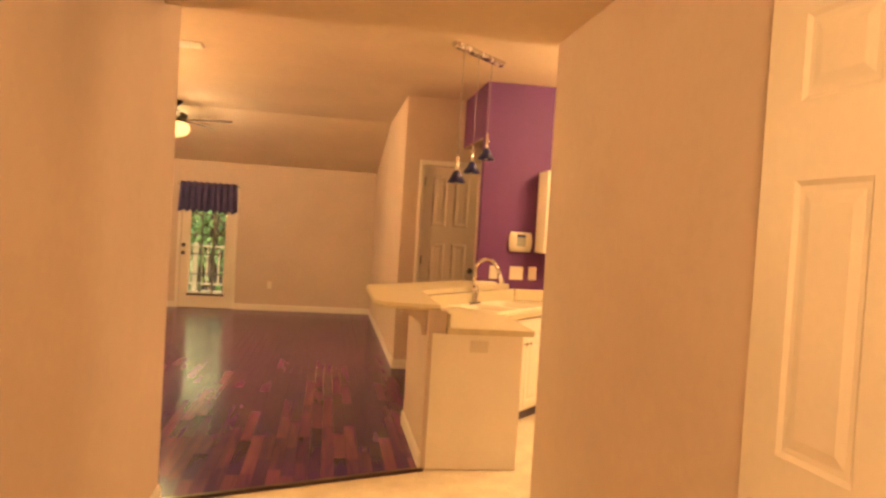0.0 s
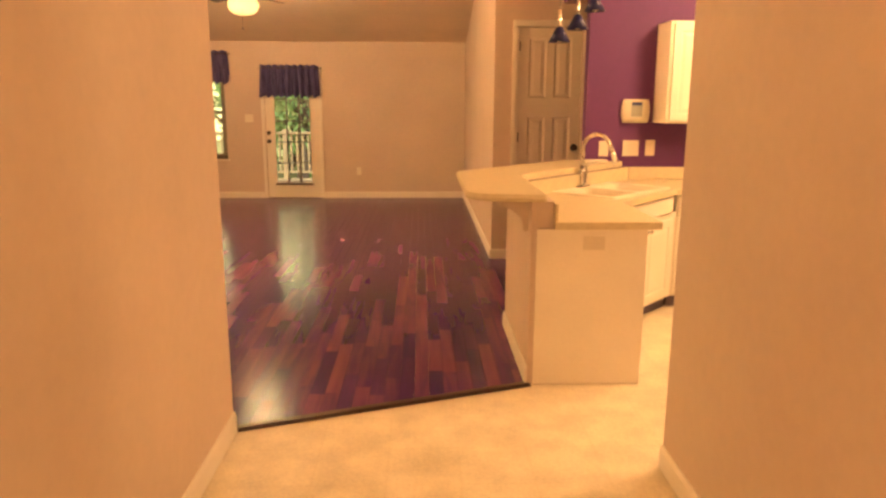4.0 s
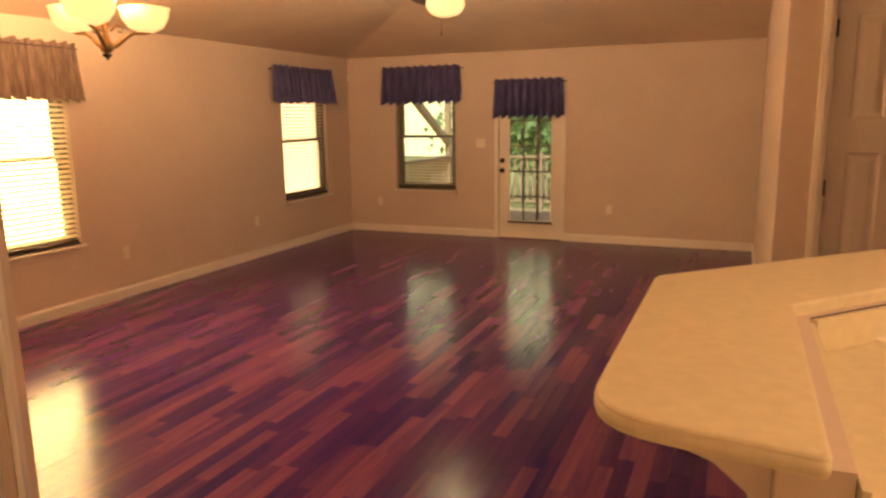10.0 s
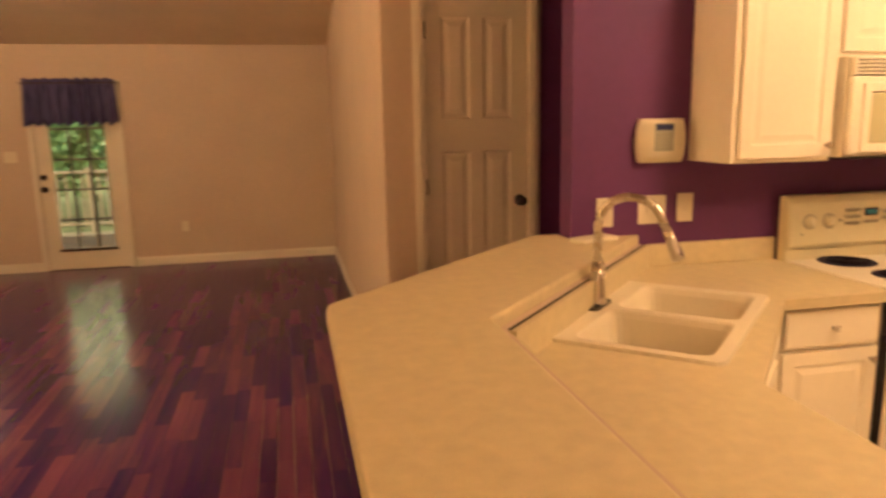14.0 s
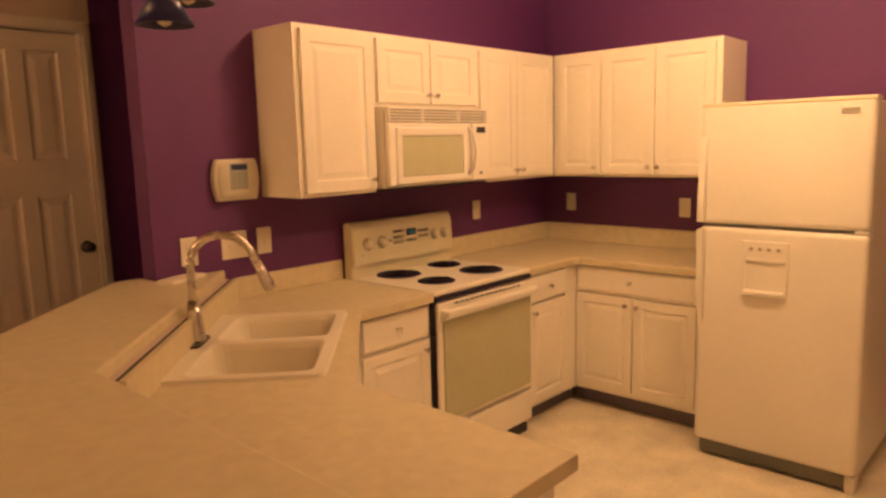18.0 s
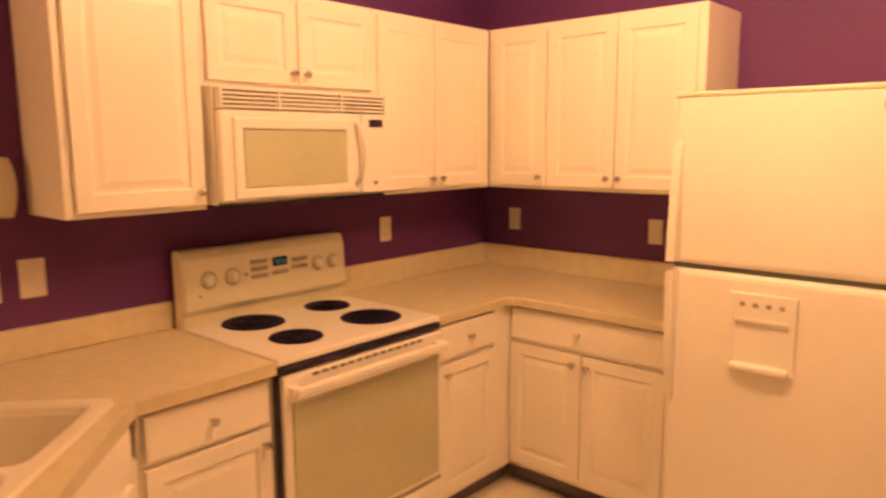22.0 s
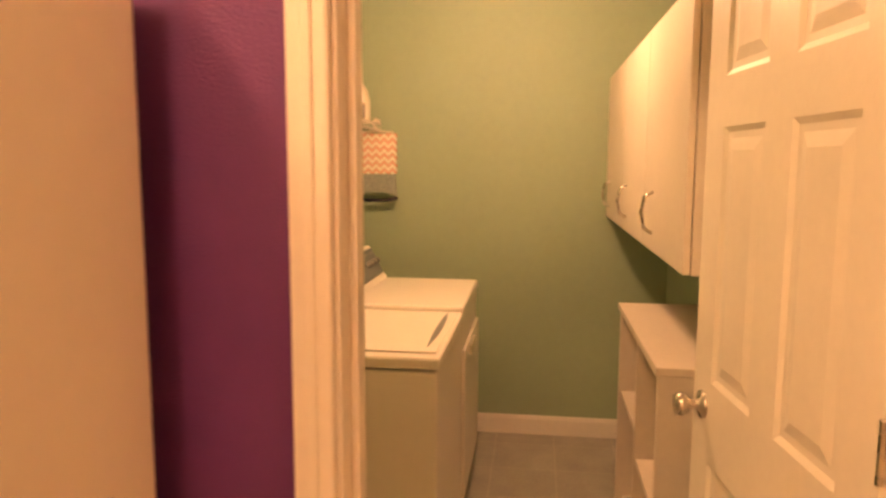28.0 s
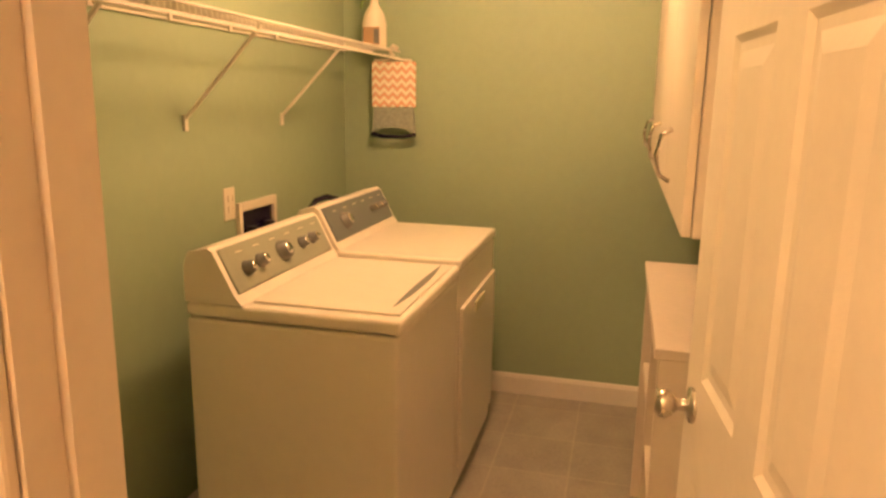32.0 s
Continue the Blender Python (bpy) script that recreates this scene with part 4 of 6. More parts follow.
for i, p in enumerate(edge):
    a, b = Vector(edge[max(i - 1, 0)]), Vector(edge[min(i + 1, len(edge) - 1)])
    d = (b - a).normalized()
    o = Vector((d.y, -d.x)) * 0.0016
    rows_.append([bm.verts.new((p[0] + o.x * k, p[1] + o.y * k, z)) for k, z in ((0.0, 1.026), (1.0, 1.026), (1.0, 1.051), (0.0, 1.051))])
for a, b in zip(rows_, rows_[1:]):
    for k in range(4):
        j = (k + 1) % 4
        bm.faces.new((a[k], a[j], b[j], b[k]))
bmesh.ops.recalc_face_normals(bm, faces=bm.faces)
part("edge_band", bm, COUNTER, bar, "", True)
# lower worktop, cut out for the sink
S0, SU, SV = Vector((0.69, 5.965)), Vector((0.985, 1.0)).normalized(), Vector((1.0, -0.93)).normalized()
SW, SD = 0.83, 0.55


def at_sink(u, v):
    p = S0 + SU * u + SV * v
    return (p.x, p.y)


ct = thing("worktop", (1.2, 5.6, 0.875), "beige laminate worktop of the sink and peninsula", "countertop")
bm = bmesh.new()
outer = [(0.545, 4.725), (1.118, 4.728), (1.118, 5.468), (1.705, 6.135), (2.153, 6.135), (2.153, 6.798), (1.50, 6.798), (0.545, 5.74)]
hole = [at_sink(0.02, 0.02), at_sink(SW - 0.02, 0.02), at_sink(SW - 0.02, SD - 0.02), at_sink(0.02, SD - 0.02)]
edges = []
for loop in (outer, hole):
    vs = [bm.verts.new((x, y, 0.914)) for x, y in loop]
    edges += [bm.edges.new((vs[i], vs[(i + 1) % len(vs)])) for i in range(len(vs))]
made = bmesh.ops.triangle_fill(bm, edges=edges, use_beauty=True)
bmesh.ops.recalc_face_normals(bm, faces=bm.faces)
ext = bmesh.ops.extrude_face_region(bm, geom=list(bm.faces))
bmesh.ops.translate(bm, verts=[v for v in ext["geom"] if isinstance(v, bmesh.types.BMVert)], vec=(0, 0, -0.039))
bmesh.ops.recalc_face_normals(bm, faces=bm.faces)
part("top", bm, COUNTER, ct)
bm = bmesh.new()
q = Vector((1.475 - 0.50, 6.785 - 5.725, 0)).normalized()
nrm = Vector((q.y, -q.x, 0))
a, b = Vector((0.546, 5.745, 0)) + nrm * 0.002, Vector((1.500, 6.782, 0)) + nrm * 0.002
slab(bm, [(a.x, a.y), (a.x + nrm.x * 0.026, a.y + nrm.y * 0.026), (b.x + nrm.x * 0.026, b.y + nrm.y * 0.026), (b.x, b.y)], 0.915, 1.0185)
box(bm, 0.546, 0.560, 4.73, 5.735, 0.915, 1.008)
part("riser", bm, COUNTER, ct)
bm = bmesh.new()
slab(bm, [(a.x, a.y), (a.x + nrm.x * 0.009, a.y + nrm.y * 0.009), (b.x + nrm.x * 0.009, b.y + nrm.y * 0.009), (b.x, b.y)], 1.0186, 1.0212)
part("dark_joint", bm, BLACK, ct, "dark joint below the bar top")
bm = bmesh.new()
box(bm, 1.53, 2.153, 6.780, 6.799, 0.915, 1.016, 0.004)
part("backsplash", bm, COUNTER, ct)

ct2 = thing("worktop", (3.5, 6.3, 0.875), "beige laminate corner worktop with backsplash", "countertop")
bm = bmesh.new()
slab(bm, rounded([(2.927, 6.150), (3.415, 6.150), (3.415, 5.37), (4.054, 5.37), (4.054, 6.798), (2.927, 6.798)], [0, 0.05, 0, 0, 0, 0]), 0.875, 0.914, 0.008)
part("top", bm, COUNTER, ct2)
bm = bmesh.new()
box(bm, 2.927, 4.034, 6.780, 6.799, 0.915, 1.030, 0.004)
box(bm, 4.034, 4.054, 5.37, 6.799, 0.915, 1.030, 0.004)
part("backsplash", bm, COUNTER, ct2)

# sink
sk = thing("kitchen_sink", (1.185, 6.08, 0.72), "cream double-bowl drop-in kitchen sink", "sink")
sm = Matrix.Translation((S0.x, S0.y, 0)) @ Matrix(((SU.x, SV.x, 0, 0), (SU.y, SV.y, 0, 0), (0, 0, 1, 0), (0, 0, 0, 1)))
SINKM = material("cream_sink_enamel", (0.76, 0.71, 0.58), 0.42, 0.05, 4.0)


def bowl(bm, u0, u1, v0, v1, depth):
    loops = []
    for inset, z in ((0.0, 0.926), (0.006, 0.920), (0.012, 0.90), (0.03, 0.926 - depth), (0.06, 0.922 - depth)):
        pts = rounded([(u0 + inset, v0 + inset), (u1 - inset, v0 + inset), (u1 - inset, v1 - inset), (u0 + inset, v1 - inset)], [0.05] * 4, 4)
        loops.append([bm.verts.new((x, y, z)) for x, y in pts])
    for a, b in zip(loops, loops[1:]):
        for k in range(len(a)):
            j = (k + 1) % len(a)
            bm.faces.new((a[k], a[j], b[j], b[k]))
    bm.faces.new(loops[-1])
    return loops[0]


bm = bmesh.new()
rims = [bowl(bm, 0.035, 0.40, 0.115, 0.515, 0.19), bowl(bm, 0.43, 0.795, 0.115, 0.515, 0.17)]
outv = [bm.verts.new((x, y, 0.926)) for x, y in rounded([(0, 0), (SW, 0), (SW, SD), (0, SD)], [0.04] * 4, 4)]
low = [bm.verts.new((v.co.x + (0.004 if v.co.x > SW / 2 else -0.004), v.co.y + (0.004 if v.co.y > SD / 2 else -0.004), 0.9145)) for v in outv]
def ring(a, b):
    for k in range(len(a)):
        j = (k + 1) % len(a)
        bm.faces.new((a[k], a[j], b[j], b[k]))


def cell(u0, u1, v0, v1):
    return [bm.verts.new((x, y, 0.926)) for x, y in rounded([(u0, v0), (u1, v0), (u1, v1), (u0, v1)], [0.0006] * 4, 4)]


ring(rims[0], cell(0.020, 0.415, 0.100, SD - 0.020))
ring(rims[1], cell(0.415, SW - 0.020, 0.100, SD - 0.020))
ring(outv, cell(0.020, SW - 0.020, 0.100, SD - 0.020))
ring(outv, low)
bmesh.ops.recalc_face_normals(bm, faces=bm.faces)
part("basin", turned(bm, sm), SINKM, sk)
for u in (0.22, 0.61):
    bm = bmesh.new()
    spin(bm, [(0, 0.006), (0.03, 0.006), (0.042, 0.003), (0.045, 0.0)], (0, 0, 0), 20)
    turned(bm, sm @ Matrix.Translation((u, 0.33, 0.7365 if u < 0.4 else 0.7565)))
    part("drain", bm, STEEL, sk, "", True)
# faucet with a high arc, its spout over the bowls
fx, fy = at_sink(SW / 2, 0.055)
fc = thing("faucet", (fx, fy, 0.926), "brushed nickel high-arc pull-down faucet", "faucet")
dirv = Vector((SV.x, SV.y, 0))
base = Vector((fx, fy, 0.927))
bm = bmesh.new()
sp = []
for k in range(17):
    a = math.pi * k / 18
    sp.append(base + Vector((0, 0, 0.275)) + dirv * (0.110 - 0.110 * math.cos(a)) + Vector((0, 0, 0.105 * math.sin(a))))
pts = [base + Vector((0, 0, 0.10)), base + Vector((0, 0, 0.20))] + sp + [sp[-1] + Vector((0, 0, -0.025)) + dirv * 0.011]
tube(bm, pts, 0.0145, 12)
part("spout", bm, STEEL, fc, "", True)
bm = bmesh.new()
tip = pts[-1]
tube(bm, [tip, tip + Vector((0, 0, -0.04)) + dirv * 0.018, tip + Vector((0, 0, -0.09)) + dirv * 0.040, tip + Vector((0, 0, -0.105)) + dirv * 0.046], 0.016, 14, [0.015, 0.017, 0.023, 0.021])
part("spray_head", bm, STEEL, fc, "", True)
bm = bmesh.new()
spin(bm, [(0, 0.008), (0.036, 0.008), (0.036, 0.014), (0.032, 0.022), (0.031, 0.06), (0.025, 0.10), (0.017, 0.150), (0, 0.135)], base, 24)
part("body", bm, STEEL, fc, "", True)
bm = bmesh.new()
slab(bm, rounded([(-0.085, -0.034), (0.085, -0.034), (0.085, 0.034), (-0.085, 0.034)], [0.034] * 4, 6), 0.0, 0.007, 0.003)
turned(bm, Matrix.Translation(base) @ Matrix.Rotation(math.atan2(SU.y, SU.x), 4, "Z"))
part("deck_plate", bm, BRASS, fc, "dark deck plate")
bm = bmesh.new()
side = Vector((SU.x, SU.y, 0))
tube(bm, [base + side * 0.024 + Vector((0, 0, 0.055)), base + side * 0.045 + Vector((0, 0, 0.06)), base + side * 0.062 + Vector((0, 0, 0.085)), base + side * 0.060 + Vector((0, 0, 0.125)), base + side * 0.045 + Vector((0, 0, 0.150))], 0.007, 10, [0.014, 0.012, 0.009, 0.007, 0.005])
part("lever", bm, CHROME, fc, "", True)
bd = thing("soap_dish", (1.14, 6.66, 1.062), "small cream soap dish on the bar top", "dish")
bm = bmesh.new()
box(bm, -0.10, 0.10, -0.045, 0.045, 0.0, 0.022, 0.009)
turned(bm, Matrix.Translation((1.22, 6.68, 1.0625)) @ Matrix.Rotation(radians(20), 4, "Z"))
part("dish", bm, PLASTIC, bd)

# ---- stove ----
st = thing("stove", (2.54, 6.45, 0), "white electric coil range with four black burners", "stove")
X0, X1 = 2.160, 2.920
bm = bmesh.new()
box(bm, X0, X1, 6.175, 6.775, 0.03, 0.895, 0.003, 1)
part("body", bm, APPL, st)
# black strip stands in for the shaded gap beside the range
bm = bmesh.new()
box(bm, X0 + 0.001, X0 + 0.012, 6.135, 6.174, 0.05, 0.885)
part("side_gap_strip", bm, BLACK, st, "black strip coloured as the dark gap beside the range")
bm = bmesh.new()
box(bm, X0 - 0.002, X1 + 0.002, 6.135, 6.70, 0.896, 0.922, 0.007)
part("cooktop", bm, APPL, st)
bm = bmesh.new()
slab(bm, [(6.716, 0.922), (6.716, 0.970), (6.692, 0.984), (6.704, 1.165), (6.722, 1.205), (6.775, 1.205), (6.775, 0.90), (6.716, 0.90)], X0 - 0.004, X1 + 0.004, 0)
turned(bm, Matrix(((0, 0, 1, 0), (1, 0, 0, 0), (0, 1, 0, 0), (0, 0, 0, 1))))
bmesh.ops.recalc_face_normals(bm, faces=bm.faces)
bmesh.ops.bevel(bm, geom=list(bm.edges), offset=0.006, segments=2, affect="EDGES")
BTN = material("grey_button", (0.34, 0.32, 0.26), 0.4, 0.1)
con = part("backguard", bm, APPL2, st, "bisque control backguard")
for x, r in ((X0 + 0.10, 0.026), (X0 + 0.20, 0.026), (X1 - 0.15, 0.024), (X1 - 0.07, 0.024)):
    bm = bmesh.new()
    spin(bm, [(0, 0), (r, 0), (r, 0.008), (r * 0.78, 0.020), (0, 0.021)], (x, 6.701, 1.09), 20, Matrix.Rotation(radians(86), 4, "X"))
    dial = part("dial", bm, APPL2, con, "", True)
    bm = bmesh.new()
    spin(bm, [(r * 1.05, 0), (r * 1.30, 0), (r * 1.30, 0.0024), (r * 1.05, 0.0024)], (x, 6.701, 1.09), 24, Matrix.Rotation(radians(86), 4, "X"))
    part("dial_ring", bm, BTN, dial, "printed grey ring", True)
    bm = bmesh.new()
    box(bm, x - 0.003, x + 0.003, 6.676, 6.682, 1.09 - r * 0.7, 1.09 + r * 0.7, 0.001, 1)
    part("pointer", bm, APPL, dial)
bm = bmesh.new()
box(bm, X0 + 0.385, X0 + 0.455, 6.695, 6.712, 1.105, 1.140, 0.002, 1)
clk = part("clock", bm, BLACK, con, "dark clock display with lit digits")
for k, dx in enumerate((0.397, 0.408, 0.424, 0.435)):
    bm = bmesh.new()
    box(bm, X0 + dx, X0 + dx + 0.007, 6.6935, 6.6955, 1.113, 1.132)
    part("digit", bm, LCD, clk, "lit teal digit")
for u, v in [(0.285 + 0.026 * (k % 3), 1.068 + 0.030 * (k // 3)) for k in range(9)] + [(0.385 + 0.026 * k, 1.072) for k in range(3)] + [(0.478 + 0.028 * (k % 3), 1.085 + 0.030 * (k // 3)) for k in range(6)]:
    bm = bmesh.new()
    for e in ((u, u + 0.018, v, v + 0.003), (u, u + 0.018, v + 0.011, v + 0.014), (u, u + 0.003, v + 0.003, v + 0.011), (u + 0.015, u + 0.018, v + 0.003, v + 0.011)):
        box(bm, X0 + e[0], X0 + e[1], 6.692, 6.706, e[2], e[3])
    part("button", bm, BTN, con)
for u in (0.06, 0.26):
    bm = bmesh.new()
    spin(bm, [(0, 0), (0.006, 0), (0.005, 0.004), (0, 0.004)], (X0 + u, 6.699, 1.035 if u < 0.1 else 1.09), 10, Matrix.Rotation(radians(86), 4, "X"))
    part("indicator", bm, GREYPANEL, con, "small dark indicator")
VENTSHADE = material("painted_vent_shade", (0.20, 0.16, 0.10), 0.7, 0.2)
COIL = material("burner_coil", (0.006, 0.004, 0.016), 0.6, 0.3, 30.0)
BOWLBLACK = material("black_burner_bowl", (0.008, 0.004, 0.030), 0.6, 0.3, 30.0)
for mt in (COIL, BOWLBLACK):
    mt.node_tree.nodes["Principled BSDF"].inputs["Specular IOR Level"].default_value = 0.2
for x, y, r in ((2.375, 6.595, 0.100), (2.360, 6.310, 0.080), (2.735, 6.600, 0.080), (2.725, 6.320, 0.100)):
    bm = bmesh.new()
    spin(bm, [(0, 0.0008), (r * 0.9, 0.0012), (r * 1.08, 0.005), (r * 1.16, 0.004), (r * 1.18, 0.0)], (x, y, 0.923), 32)
    bn = part("burner", bm, BOWLBLACK, st, "black burner bowl", True)
    bm = bmesh.new()
    pts = [(x + r * (0.22 + 0.70 * k / 90) * math.cos(k * 0.21), y + r * (0.22 + 0.70 * k / 90) * math.sin(k * 0.21), 0.930) for k in range(91)]
    tube(bm, pts, 0.0045, 6)
    part("coil", bm, COIL, bn, "", True)
bm = bmesh.new()
box(bm, X0 + 0.004, X1 - 0.004, 6.120, 6.174, 0.265, 0.862, 0.008)
od = part("oven_door", bm, APPL, st)
bm = bmesh.new()
box(bm, X0 + 0.035, X1 - 0.035, 6.112, 6.121, 0.29, 0.775, 0.003)
part("oven_window", bm, DARKGLASS, od, "greenish tinted oven window")
bm = bmesh.new()
box(bm, X0 + 0.02, X1 - 0.02, 6.066, 6.092, 0.800, 0.835, 0.010)
box(bm, X0 + 0.02, X0 + 0.06, 6.090, 6.121, 0.803, 0.832, 0.004)
box(bm, X1 - 0.06, X1 - 0.02, 6.090, 6.121, 0.803, 0.832, 0.004)
part("handle", bm, APPL, od)
# slots are dark plates; the openings' shade is put into their colour
for k in range(14):
    bm = bmesh.new()
    xx = X0 + 0.12 + k * 0.038
    box(bm, xx, xx + 0.026, 6.117, 6.121, 0.845, 0.855)
    part("vent_slot_plate", bm, GREYPANEL, od)
# black strip: shade below the cooktop's edge put in as colour
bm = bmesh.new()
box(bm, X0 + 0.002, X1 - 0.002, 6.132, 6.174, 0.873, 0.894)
part("cooktop_shade_strip", bm, BLACK, st, "black strip coloured as the shade under the cooktop")
bm = bmesh.new()
box(bm, X0 + 0.004, X1 - 0.004, 6.125, 6.174, 0.075, 0.245, 0.008)
part("drawer", bm, APPL, st)
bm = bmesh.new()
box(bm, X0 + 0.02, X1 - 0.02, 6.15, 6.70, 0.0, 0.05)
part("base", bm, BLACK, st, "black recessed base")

# ---- microwave ----
mw = thing("microwave", (2.54, 6.6, 1.39), "white over-range microwave oven with a tinted window", "microwave")
bm = bmesh.new()
box(bm, 2.160, 2.921, 6.44, 6.797, 1.39, 1.784, 0.004)
part("body", bm, APPL, mw)
bm = bmesh.new()
box(bm, 2.162, 2.772, 6.405, 6.439, 1.40, 1.705, 0.010)
md = part("door", bm, APPL, mw)
bm = bmesh.new()
box(bm, 2.245, 2.690, 6.400, 6.406, 1.445, 1.640, 0.004)
mwin = part("window", bm, DARKGLASS, md, "greenish tinted window")
bm = bmesh.new()
for b in ((2.205, 2.733, 1.641, 1.682), (2.205, 2.733, 1.408, 1.444), (2.205, 2.244, 1.436, 1.650), (2.691, 2.728, 1.436, 1.650)):
    box(bm, b[0], b[1], 6.394, 6.412, b[2], b[3], 0.008, 3)
part("window_surround", bm, APPL, mwin, "raised white surround")
bm = bmesh.new()
tube(bm, [(2.735, 6.404, 1.435), (2.742, 6.372, 1.46), (2.752, 6.358, 1.56), (2.742, 6.372, 1.655), (2.735, 6.404, 1.68)], 0.009, 10)
part("handle", bm, APPL, md, "", True)
bm = bmesh.new()
box(bm, 2.775, 2.920, 6.405, 6.439, 1.40, 1.705, 0.006)
mp_ = part("control_panel", bm, APPL, mw)
bm = bmesh.new()
box(bm, 2.812, 2.882, 6.401, 6.406, 1.655, 1.685)
part("display", bm, BLACK, mp_, "black display")
bm = bmesh.new()
box(bm, 2.835, 2.85, 6.401, 6.406, 1.43, 1.445)
part("button", bm, GREYPANEL, mp_)
# dark plate behind the louvres: the slots' shade is put into its colour
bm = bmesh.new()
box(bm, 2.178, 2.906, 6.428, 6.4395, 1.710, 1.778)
part("vent_shade_plate", bm, VENTSHADE, mw, "dark plate painting in the shade behind the louvres")
for k in range(5):
    bm = bmesh.new()
    box(bm, 2.170, 2.912, 6.408, 6.436, 1.711 + k * 0.0145, 1.7195 + k * 0.0145, 0.002, 1)
    part("vent_louvre", bm, APPL, mw)
for x in (2.168, 2.395, 2.675, 2.904):
    bm = bmesh.new()
    box(bm, x, x + 0.010, 6.407, 6.438, 1.708, 1.780, 0.001, 1)
    part("vent_post", bm, APPL, mw)
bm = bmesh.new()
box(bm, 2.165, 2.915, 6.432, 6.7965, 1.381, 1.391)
part("underside", bm, BLACK, mw, "plain black underside plate")

# ---- refrigerator ----
BUTTON = material("taupe_button", (0.40, 0.33, 0.24), 0.4, 0.1)
fr = thing("refrigerator", (3.63, 4.97, 0), "white top-freezer refrigerator with a water dispenser", "refrigerator")
Y0, Y1 = 4.600, 5.330
bm = bmesh.new()
box(bm, 3.285, 3.98, Y0 + 0.006, Y1 - 0.006, 0.05, 1.735, 0.012)
part("body", bm, APPL, fr)
bm = bmesh.new()
box(bm, 3.202, 3.276, Y0, Y1, 1.186, 1.752, 0.022, 3)
fd = part("freezer_door", bm, APPL, fr)
bm = bmesh.new()
box(bm, 3.1995, 3.277, Y0 - 0.001, Y1 + 0.001, 1.735, 1.7535, 0.006, 2)
part("door_cap", bm, APPL2, fd, "bisque cap strip along the top edge")
bm = bmesh.new()
box(bm, 3.200, 3.276, Y0, Y1, 0.085, 1.170, 0.022, 3)
rd = part("fridge_door", bm, APPL, fr)
# dark bar fills the gap, its colour standing for the shade there
bm = bmesh.new()
box(bm, 3.225, 3.286, Y0 + 0.02, Y1 - 0.01, 1.166, 1.190)
part("door_gap_bar", bm, GREYPANEL, fr, "dark bar standing in for the shaded door gap")
bm = bmesh.new()
box(bm, 3.208, 3.280, Y0 + 0.002, Y0 + 0.060, 1.1705, 1.1855, 0.003)
part("hinge_cover", bm, APPL, fr)
for (par, z0, z1) in ((fd, 1.195, 1.60), (rd, 0.69, 1.160)):
    bm = bmesh.new()
    up = 1 if par is fd else -1
    root_z, tip_z = (z0, z1) if par is fd else (z1, z0)
    prof = [(0.0, 0.0), (0.0, -0.046), (0.20, -0.046), (0.55, -0.036), (0.85, -0.020), (1.0, -0.002), (1.0, 0.0)]
    slab(bm, [(root_z + (tip_z - root_z) * a, b) for a, b in prof], Y1 - 0.034, Y1 - 0.006)
    turned(bm, Matrix(((0, 1, 0, 3.203), (0, 0, 1, 0), (1, 0, 0, 0), (0, 0, 0, 1))))
    bmesh.ops.recalc_face_normals(bm, faces=bm.faces)
    bmesh.ops.bevel(bm, geom=list(bm.edges), offset=0.005, segments=2, affect="EDGES", clamp_overlap=True)
    part("handle", bm, APPL, par)
bm = bmesh.new()
box(bm, 3.196, 3.202, 4.662, 4.732, 1.682, 1.705, 0.001)
part("badge", bm, BTN, fd, "small metal badge")
bm = bmesh.new()
for b in ((5.100, 5.117, 0.862, 1.116), (4.913, 4.930, 0.862, 1.116), (4.930, 5.100, 1.035, 1.116), (4.930, 5.100, 0.862, 0.885)):
    box(bm, 3.188, 3.2005, b[0], b[1], b[2], b[3], 0.003)
dp = part("dispenser_frame", bm, APPL, rd)
bm = bmesh.new()
box(bm, 3.1975, 3.1995, 4.930, 5.100, 0.885, 1.035)
part("dispenser_recess", bm, APPL, dp, "shallow dispenser recess")
bm = bmesh.new()
box(bm, 3.186, 3.200, 4.932, 5.098, 1.020, 1.037, 0.005)
part("dispenser_lip", bm, APPL, dp)
bm = bmesh.new()
box(bm, 3.172, 3.1885, 4.926, 5.104, 0.864, 0.884, 0.006, 3)
part("dispenser_tray", bm, APPL, dp)
for k in range(4):
    bm = bmesh.new()
    spin(bm, [(0, 0), (0.009, 0), (0.008, 0.004), (0, 0.004)], (3.188, 4.955 + k * 0.040, 1.080), 14, Matrix.Rotation(radians(-90), 4, "Y"))
    part("button", bm, BUTTON, dp)
bm = bmesh.new()
box(bm, 3.235, 3.30, Y0 + 0.04, Y1 - 0.02, 0.012, 0.080, 0.004)
part("grille", bm, GREYPANEL, fr, "grey base grille")
bm = bmesh.new()
box(bm, 3.22, 3.30, Y0 + 0.004, Y0 + 0.045, 0.0, 0.080, 0.008)
part("foot_cover", bm, APPL, fr)
for y in (4.66, 5.29):
    bm = bmesh.new()
    spin(bm, [(0, 0), (0.02, 0), (0.02, 0.05), (0, 0.05)], (3.90, y, 0), 12)
    part("foot", bm, BLACK, fr)


